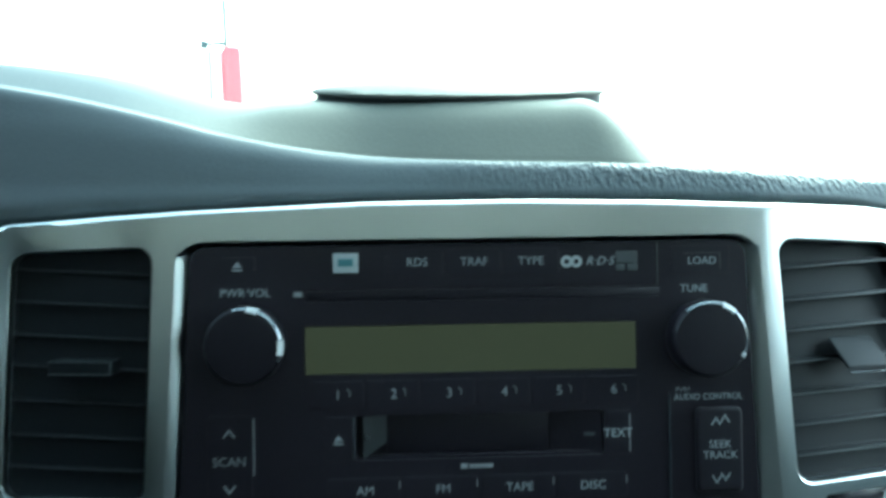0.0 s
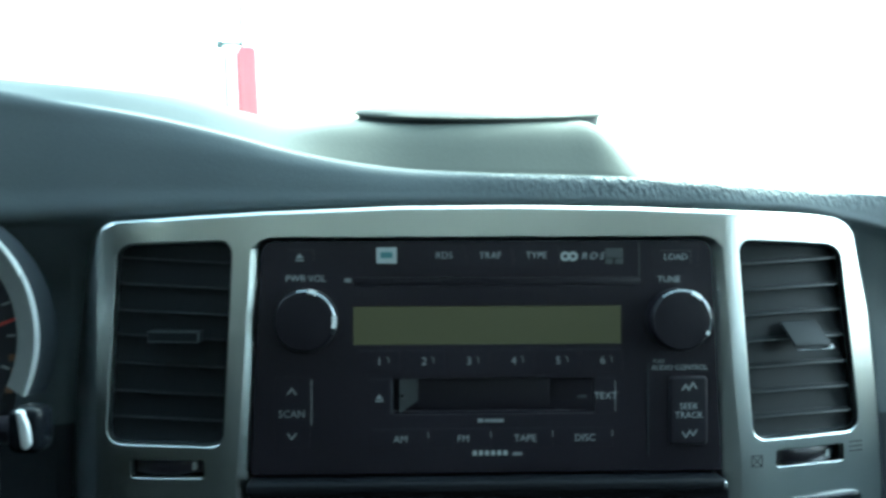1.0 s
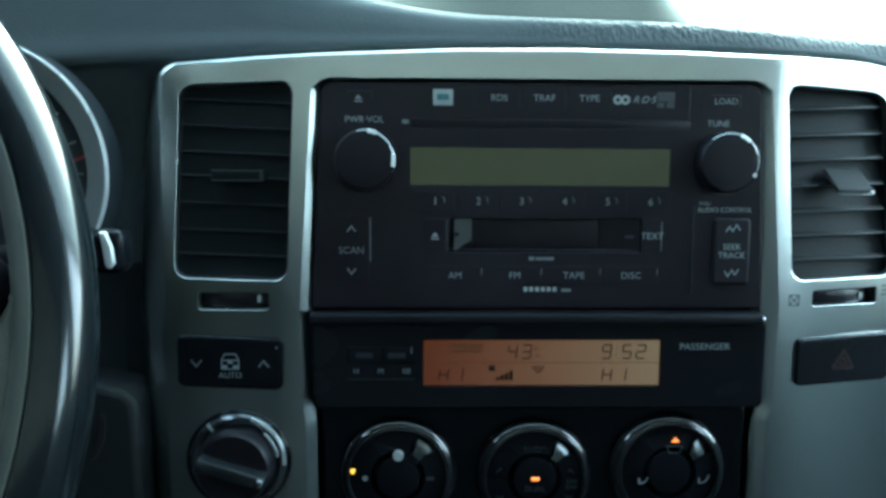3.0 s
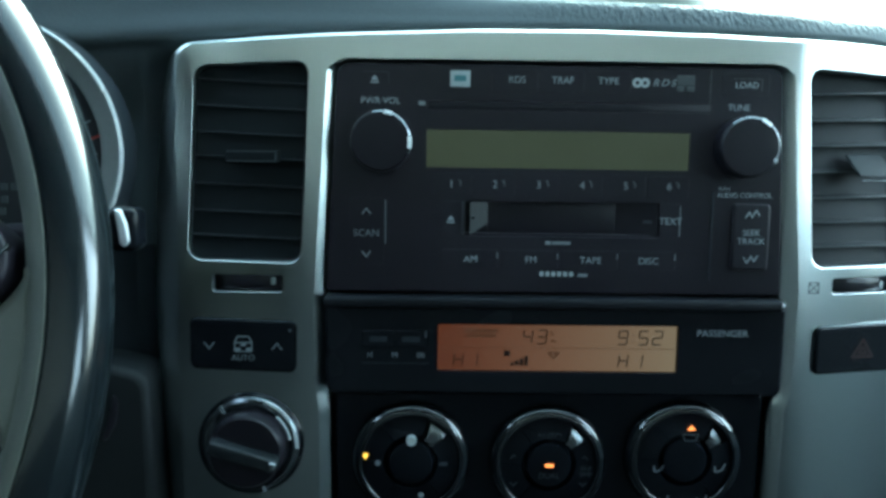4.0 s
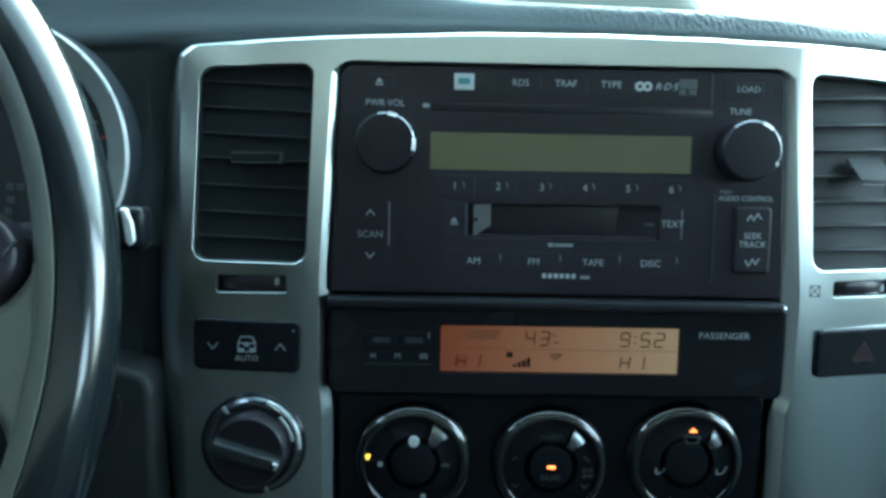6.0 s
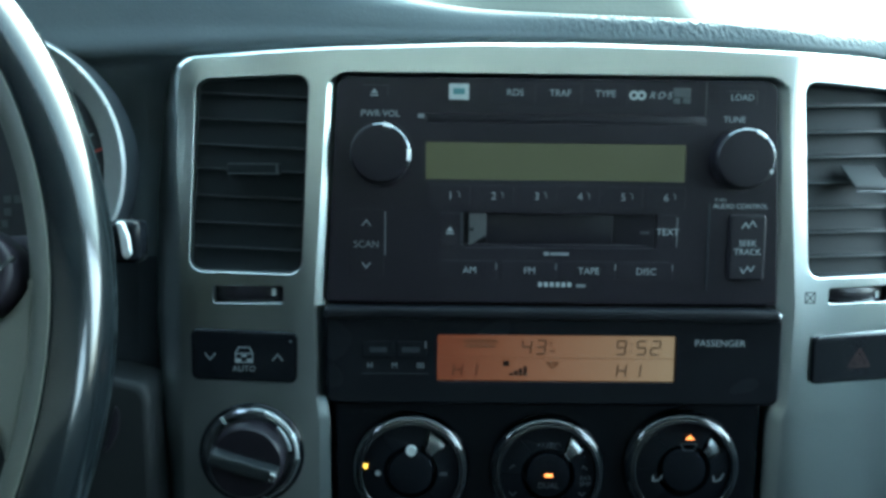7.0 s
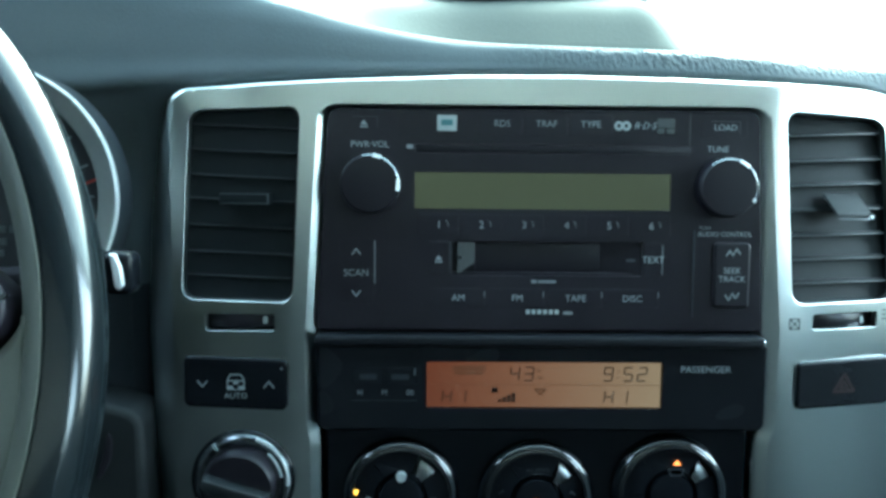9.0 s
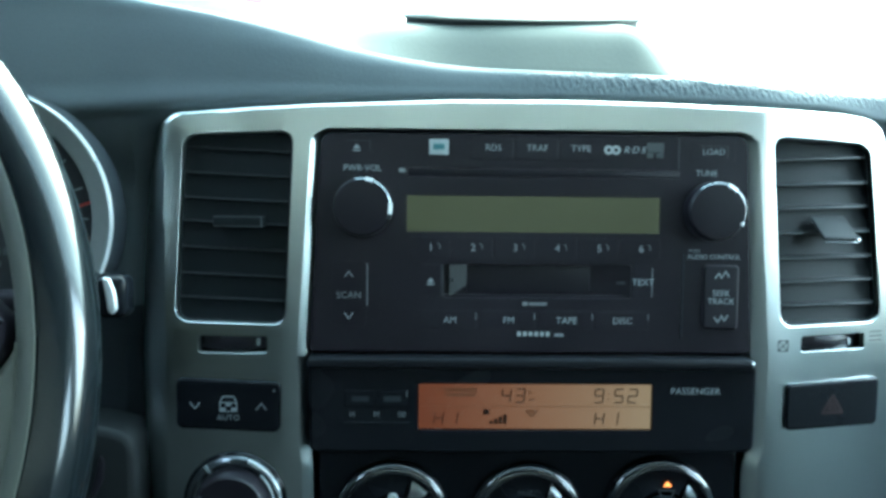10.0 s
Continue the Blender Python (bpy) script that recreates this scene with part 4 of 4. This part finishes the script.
# ---------------------------------------------------------------- climate panel
def climate_display():
    ob = thing("climate_display", (0, 0.01, -0.11), "black climate panel with amber display reading temperature and clock", "climate panel")
    fascia = fillet([(-102.2, -69.5), (103.4, -69.5), (103, -109.5), (-101.8, -109.5)], [1, 1, 4, 4])
    part("fascia", slab(fascia, [rect(-52.4, 55.6, -99.0, -77.6, 1.4)], -0.004, 0.01, 0.0014, 3, hole_bevel=(0.0003,)), FASCIA, ob)
    lip = box(-102.6, 101.2, -7.0, 8, -70.4, -65.2, 1.6, 3)
    lip = part("ledge", lip, LEDGE, ob, "rounded black ledge")
    part("ledge_tip", box(99.6, 101.3, -7.3, -2, -69.6, -66.4, 0.7, 3), CHROME, lip, "bright metal tip")
    part("screen", box(-52, 55.2, -2.4, -1.2, -98.7, -77.9, 0.2, 1), AMBER, ob, "amber backlit screen")
    f = -2.6
    for ch, u, v in (("4", -11.8, -83.2), ("3", -5.4, -83.2), ("9", 31.0, -83.2), ("5", 40.2, -83.2), ("2", 46.6, -83.2)):
        part("figure", digit(ch, u, v, 3.9, 6.2, f), SEGMENT, ob)
    part("colon", join(box(35.3, 36.0, f, f + 0.1, -82.2, -81.4, 0, 1), box(35.0, 35.7, f, f + 0.1, -85.2, -84.4, 0, 1)), FAINT, ob)
    part("degree_sign", join(turn([(0.5, f), (0.9, f)], -1.0, -81.6, 10), box(-1.4, 1.0, f, f + 0.1, -85.4, -84.6, 0, 1)), FAINT, ob)
    for ch, u in (("H", -42.8), ("1", -36.2), ("H", 31.4), ("1", 38.0)):
        part("figure", digit(ch, u, -93.8, 3.9, 5.6, f), SEGMENT, ob)
    part("faint_words", join(box(-40.4, -25.2, f, f + 0.1, -81.4, -79.8, 0, 1), box(-39.6, -26, f, f + 0.1, -83.6, -82.2, 0, 1)), FAINT, ob, "faint unreadable words")
    part("rule", box(-52, 55, f + 0.1, f + 0.3, -88.4, -88.15, 0, 1), FAINT, ob)
    part("fan_sign", join(box(-22.4, -19.6, f, f + 0.1, -92, -89.6, 0, 1), *[box(-19.4 + 2.1 * k, -17.8 + 2.1 * k, f, f + 0.1, -96.4, -95 + 1.0 * k, 0, 1) for k in range(4)]), SEGMENT, ob)
    part("wiper_sign", stroke([(-2.4, -90.4), (0, -92.8), (2.4, -90.4), (-2.4, -90.4)], 0.9, f), FAINT, ob)
    lettering("PASSENGER", 75.2, -80.6, 2.9, -4.15, ob, INK, wide=1.07)
    part("left_key", slab(rect(-86, -71.6, -88.2, -80.4, 0.8), [], -0.0046, 0.002, 0.0005, 2), FASCIA, ob)
    part("left_key", slab(rect(-70.6, -56.4, -88.2, -80.4, 0.8), [], -0.0046, 0.002, 0.0005, 2), FASCIA, ob)
    part("key_words", box(-82.4, -74.6, -4.75, -4.6, -85.6, -83.2, 0, 1), TRIM, ob)
    part("key_words", box(-68, -60, -4.75, -4.6, -85.6, -83.2, 0, 1), TRIM, ob)
    part("key_tick", stroke([(-57.4, -80.6), (-57.4, -83.4)], 0.4, -4.8), DIM_INK, ob)
    lettering("H", -82.2, -91.8, 2.5, -4.15, ob, DIM_INK)
    lettering("M", -71.2, -91.8, 2.5, -4.15, ob, DIM_INK)
    lettering("00", -59.6, -91.8, 2.5, -4.15, ob, DIM_INK)
    part("key_base", box(-86, -56, -4.3, -3.9, -95.6, -95.3, 0, 1), TRIM, ob)
    return ob


climate_display()


def sector(cu, cv, r0, r1, a0, a1, y0, y1, n=10, bevel=0.5):
    """A wedge-shaped dial key, lower at the rim than at the hub."""
    out = []
    for k in range(n + 1):
        a = radians(a0 + (a1 - a0) * k / n)
        out.append((cu + r1 * math.cos(a), cv + r1 * math.sin(a)))
    for k in range(n + 1):
        a = radians(a1 + (a0 - a1) * k / n)
        out.append((cu + r0 * math.cos(a), cv + r0 * math.sin(a)))
    bm = slab(fillet(out, 0.0), [], y1 * MM, 0.006, bevel * MM, 2)
    for x in bm.verts:
        r = math.hypot(x.co.x / MM - cu, x.co.z / MM - cv)
        if x.co.y < 0.004:
            x.co.y += (y0 - y1) * MM * (r - r0) / (r1 - r0)
    return bm


def hollow_key(cu, cv, r0, r1, a0, a1, n=8):
    """A dial key whose face falls away in a hollow curve towards the ring."""
    bm = bmesh.new()
    rings = []
    for i in range(n + 1):
        f = i / n
        r, y = r0 + (r1 - r0) * f, -3.4 + 3.6 * f * f
        lead = (a1 - a0) * 0.3 * (1 - f)
        rings.append([bm.verts.new(((cu + r * math.cos(a)) * MM, y * MM, (cv + r * math.sin(a)) * MM)) for a in np.linspace(radians(a0 + lead * 0.2), radians(a1 - lead), n + 1)])
    for p, q in zip(rings, rings[1:]):
        for j in range(n):
            bm.faces.new((p[j], p[j + 1], q[j + 1], q[j]))
    rim = bmesh.ops.extrude_edge_only(bm, edges=[e for e in bm.edges if e.is_boundary])
    for x in rim["geom"]:
        if isinstance(x, bmesh.types.BMVert):
            x.co.y = 0.005
    return bm


def foot_sign(u, v, front, s=1.0):
    """The seated figure and arrow sign of an air outlet, as plain strokes."""
    return join(stroke([(u - 2.4 * s, v - 1.8 * s), (u - 1.0 * s, v - 1.8 * s), (u + 0.8 * s, v - 1.0 * s), (u + 2.2 * s, v + 1.6 * s)], 0.6, front),
                stroke([(u - 2.4 * s, v + 0.4 * s), (u - 2.2 * s, v - 1.4 * s)], 0.7, front))


def climate_dials():
    ob = thing("climate_controls", (0, 0.012, -0.2), "black lower climate panel with three round key dials", "climate controls")
    cs = [(-63.6, -142), (-0.6, -142.9), (61.8, -140.2)]
    holes = [[Vector(((cu + 25.6 * math.cos(a)) * MM, (cv + 25.6 * math.sin(a)) * MM)) for a in np.linspace(0, 2 * math.pi, 49)[:-1]] for cu, cv in cs]
    part("panel", slab(fillet([(-98.8, -111), (98.8, -111), (97.2, -209), (-97.2, -209)], [2, 2, 3, 3]), holes, 0.004, 0.014, 0.001, 2), GLOSS, ob)
    for k, (cu, cv) in enumerate(cs):
        dial = part("dial", turn([(21.9, 6), (21.9, -3.2), (22.1, -3.8)] + [(22.4 + 5.0 * math.sin(a), -4 + 6.4 * (1 - math.cos(a))) for a in np.linspace(0, 1.45, 12)] + [(27.5, 5.4)], cu, cv, 72), DARKRING, ob, "black dial with glossy rounded ring")
        part("well", turn([(23, 7), (0.0, 7)], cu, cv, 40), RECESS, dial)
        part("hub", turn([(10.4, 4), (10.4, -3.0), (9.8, -4.2), (7, -4.9), (0, -4.4)], cu, cv, 48), GLOSS, dial, "round middle key")
        part("collar", turn([(12.4, 0), (12.2, -3.4), (12.0, -3.7), (11.6, -3.0), (11.0, -1.0), (10.9, 4)], cu, cv, 48), DARKRING, dial, "thin hollow collar")
        # one key in bright metal, where the black keys carry a highlight
        lo, hi = ((37, 66), (35, 59), (26, 51))[k]
        part("glint_key", hollow_key(cu, cv, 12.6, 21.9, lo, hi), WEDGE, dial, "hollow key in bright metal for its highlight")
        for a0, a1 in ((hi + 2, 128), (130, 179), (181, 231), (233, 308), (310, 358 + lo)):
            part("key", sector(cu, cv, 12.4, 21.8, a0 - 0.6, a1 + 0.6, -1.8, -3.5, bevel=0.14), GLOSS, dial)
    (a, b), (c, d), (e, g) = cs
    part("off_dot", turn([(0, -5.6), (2.2, -5.6), (2.35, -3.4)], a + 0.2, b + 10.6, 20), PALE, ob, "round white dot")
    part("small_dot", turn([(0, -3.4), (1.2, -3.4), (1.3, -2)], a - 15, b - 0.6, 14), DIM_INK, ob)
    part("small_dot", turn([(0, -3.4), (1.2, -3.4), (1.3, -2)], a + 4.8, b - 16, 14), DIM_INK, ob)
    part("lamp", slab(fillet([(a - 22.0, b + 3.0), (a - 19.4, b + 3.6), (a - 20.6, b + 0.8)], 0.7), [], -0.0032, 0.001, 0.0003, 2), LAMP_AMBER, ob, "lit amber lamp")
    part("words", box(a + 13, a + 16.6, -3.4, -3.2, b - 1.6, b, 0, 1), KEYWORD, ob)
    part("lamp", box(c - 1.9, c + 1.9, -5.8, -4.6, d - 0.3, d + 1.1, 0.4), LAMP_ORANGE, ob, "lit orange lamp")
    lettering("AUTO", c, d + 13.4, 2.8, -3.0, ob, KEYWORD)
    lettering("DUAL", c, d - 4.6, 2.6, -4.9, ob, KEYWORD)
    lettering("REAR", c + 16.4, d - 1.8, 2.1, -3.0, ob, KEYWORD)
    lettering("TEMP", c + 16.4, d - 4.6, 2.1, -3.0, ob, KEYWORD)
    part("up_arrow", chevron(c + 16.4, d + 3.2, 3, 1.6, True, -2.9), KEYWORD, ob)
    part("down_arrow", chevron(c + 16.0, d - 9.4, 3, 1.6, False, -2.9), KEYWORD, ob)
    part("up_arrow", chevron(c - 16, d + 3.6, 3, 1.6, True, -2.9), KEYWORD, ob)
    part("down_arrow", chevron(c - 16, d - 9.4, 3, 1.6, False, -2.9), KEYWORD, ob)
    bm = bmesh.new()
    q = [bm.verts.new((x * MM, -0.0042, z * MM)) for x, z in ((e + 0.1, g + 14.6), (e + 4.1, g + 14.6), (e + 2.1, g + 16.9))]
    bm.faces.new(q)
    part("lamp", bm, LAMP_ORANGE, ob, "lit orange triangle")
    part("screen_sign", stroke([(e - 1.8, g + 12.6), (e - 0.6, g + 9.6), (e + 4.2, g + 9.6), (e + 5.4, g + 12.6), (e - 1.8, g + 12.6)], 0.45, -4.3), KEYWORD, ob)
    for u, v, m in ((-11.6, -3.4, DIM_INK), (16.4, -3.4, DIM_INK), (-9, -18.6, DIM_INK), (8.6, -18.6, DIM_INK)):
        part("air_sign", foot_sign(e + u, g + v, -3.5), m, ob)

    for ch in ob.children:  # the dials sit back under the display
        if ch.name.split(".")[0] != "panel":
            ch.location.y += 0.0012


climate_dials()


# ---------------------------------------------------------------- driver's side
def gauge_cluster():
    """The right-hand gauge with its painted ring, partly behind the steering wheel."""
    ob = thing("instrument_cluster", (-0.30, 0.014, -0.06), "dark instrument cluster with satin ringed round gauge", "instrument cluster")
    part("panel", slab(rect(-560, -215, -55, 38, 20), [], 0.013, 0.03, 0.001, 3), GAUGE, ob)
    for cu, cv, r in ((-248.5, -4.4, 59.2), (-372, 0, 66), (-497, -4.4, 59.2)):
        cone = [(r - 10.8, 14), (r - 10.4, 1.0), (r - 10.0, -0.4), (r - 9.2, -1.1), (r - 8.4, -1.2), (r - 5, -2.6), (r - 1.8, -3.2)]
        lip = [(r - 1.8, -2.8), (r - 1.6, -3.8), (r - 0.8, -4.2), (r - 0.2, -3.8), (r, -3.0), (r - 0.2, -1.0)]
        ring = part("gauge_ring", turn(cone, cu, cv, 72, -24, 204), RINGPAINT, ob, "satin grey band round the gauge")
        part("ring_lip", turn(lip, cu, cv, 72, -24, 204), PLATED_GLINT, ring, "bright outer lip")
        part("ring_wall", turn([(r - 0.4, -2.4), (r - 0.1, 6), (r - 0.1, 14)], cu, cv, 72, -24, 204), TRIM, ring)
        part("gauge_face", turn([(r - 14, 11.5), (0, 11.5)], cu, cv, 56), GAUGE, ring)
        for a in range(-40, 221, 20):
            d = Vector((math.cos(radians(a)), math.sin(radians(a))))
            part("tick", stroke([Vector((cu, cv)) + d * (r - 20), Vector((cu, cv)) + d * (r - 17)], 0.9, 11.1, 0.3), DIM_INK, ring)
    p = Vector((-248.5, -4.4))
    part("needle", stroke([p + Vector((26, 0.5)), p + Vector((47.0, 8.6))], 1.2, 7.5, 0.8), NEEDLE, ob, "red needle")
    for u, v in ((-207, -14), (-206, -20), (-208.5, -28)):
        part("sign_lamp", box(u - 1.6, u + 1.6, 10.8, 11.2, v - 1.5, v + 1.5, 0.2, 1), SIGN_INK, ob)
    for u, v in ((-248.3, -19.8), (-248.3, -25.6), (-243.7, -19.8), (-249.6, -31)):
        part("gear_mark", box(u - 1.5, u + 1.5, 10.6, 11.2, v - 1.6, v + 1.6, 0, 1), SLIDER, ob)


gauge_cluster()


def wiper_lever():
    ob = thing("wiper_lever", (-0.19, -0.035, -0.034), "black wiper lever with the sky's glint on its tip", "lever")
    bm = bmesh.new()
    prof = [(0.0, 0), (0.2, 5.0), (1.6, 6.8), (6, 7.4), (11, 7.2), (13, 5.4), (14, 5.0), (110, 4.4), (150, 6), (160, 6)]
    rings = []
    for x, r in prof:
        rings.append([bm.verts.new(((-168.5 - x) * MM, (-40 + 0.35 * x + r * 0.9 * math.cos(a)) * MM, (-34 - 0.08 * x + r * 1.05 * math.sin(a)) * MM)) for a in np.linspace(0, 2 * math.pi, 25)[:-1]])
    for r0, r1 in zip(rings, rings[1:]):
        for i in range(24):
            bm.faces.new((r0[i], r0[(i + 1) % 24], r1[(i + 1) % 24], r1[i]))
    bmesh.ops.remove_doubles(bm, verts=bm.verts[:], dist=1e-6)
    part("arm", bm, BLACK, ob)
    tip = part("tip", box(-180, -167.4, -46.6, -34, -42, -24.8, 3.6, 4), GLOSS, ob, "glossy black tip")
    # sky reflection on the black tip, built as a pale facet
    part("facet", slab(fillet([(-175.9, -25.4), (-173.2, -25.7), (-170.9, -31), (-170.1, -38), (-172.2, -40.2), (-173.8, -38.6), (-174.6, -32)], 0.9), [], -0.0482, -0.044, 0.001, 3), PLATED_GLINT, tip, "pale facet for the sky's reflection")


wiper_lever()

knee = thing("knee_panel", (-0.29, 0.02, -0.2), "dim grey lower knee panel beside the column", "dash panel")
part("panel", slab(fillet([(-560, -98), (-206, -98), (-183, -104), (-178, -330), (-560, -330)], 8), [], 0.002, 0.03, 0.004, 3), KNEE, knee)
part("key_slot", slab(fillet([(-198.5, -112), (-196.5, -116), (-197.5, -126), (-202, -134), (-204.5, -135), (-201, -124)], 3), [], 0.0008, 0.004, 0.0006, 2), BLACK, knee, "narrow black slot")
column = thing("steering_column", (-0.346, 0.0, -0.09), "black plastic steering column cover", "steering column")
bm = box(-395, -297, -60, 60, -120, -40, 18, 4)
part("cover", bm, TRIM, column)


def steering_wheel():
    """Leather rim with a taupe inner face, spokes, hub and a key pad."""
    c, big, fat = (-0.3494, -0.1038, -0.0664), 0.1817, 0.0122
    m = FACE @ pose(*c, -18, 0, 0)
    ob = thing("steering_wheel", (0, 0, 0), "black leather steering wheel with taupe inner face", "steering wheel", frame_of=m)

    def sweep(a0, a1, shape, n, closed):
        bm = bmesh.new()
        rings = []
        for k in range(n + (0 if closed else 1)):
            a = a0 + (a1 - a0) * k / n
            rings.append([bm.verts.new(((big + r) * math.cos(a), y, (big + r) * math.sin(a))) for r, y in shape])
        cnt = len(rings)
        for i in range(cnt if closed else cnt - 1):
            r0, r1 = rings[i], rings[(i + 1) % cnt]
            for j in range(len(shape)):
                q = (j + 1) % len(shape)
                bm.faces.new((r0[j], r0[q], r1[q], r1[j]))
        return bm

    circle = [(fat * math.cos(b), fat * 1.12 * math.sin(b)) for b in np.linspace(0, 2 * math.pi, 33)[:-1]]
    part("rim", sweep(0, 2 * math.pi, circle, 128, True), LEATHER, ob, "black leather rim")
    arc = [(fat * 1.05 * math.cos(b), fat * 1.17 * math.sin(b)) for b in np.linspace(radians(222), radians(262), 14)]
    arc += [(fat * 0.9 * math.cos(b), fat * 0.95 * math.sin(b)) for b in np.linspace(radians(262), radians(222), 14)]
    part("inner_face", sweep(0, 2 * math.pi, arc, 128, True), TAN, ob, "taupe inner strip")
    for s in (1, -1):
        out = fillet([(60 * s, 18), (120 * s, 8), (156 * s, 8), (166 * s, 15), (171 * s, 26), (174.5 * s, 26), (177 * s, 0), (174.2 * s, -31), (170.5 * s, -33), (166.6 * s, -24), (162 * s, -17),
                      (150 * s, -12), (110 * s, -24), (60 * s, -34)], [6, 16, 8, 8, 2, 1, 6, 1, 2, 6, 8, 12, 14, 6])
        spoke = part("spoke", slab(out, [], -0.011, 0.008, 0.004, 4), TAN, ob, "taupe moulded spoke")
        part("key_pad", slab(fillet([(96 * s, 44), (150 * s, 46), (166 * s, 33), (167.5 * s, 24), (165.6 * s, 18), (161 * s, 13.5), (110 * s, 12)], [8, 12, 6, 4, 4, 5, 8]), [], -0.015, 0.002, 0.002, 3), BLACK, spoke, "black key pad")
        part("key_rim", stroke([(160.6 * s, 18), (161.4 * s, 22), (163.4 * s, 26), (167 * s, 30.5)], 1.0, -15.2, 2), SMOKED, spoke)
    part("hub", slab(fillet([(-70, 40), (70, 40), (82, -10), (60, -78), (-60, -78), (-82, -10)], 26), [], -0.022, 0.03, 0.01, 5), KNEE, ob, "grey hub cover")
    part("shaft", turn([(30, 25), (30, 90)], 0, -10, 32), TRIM, ob)


steering_wheel()
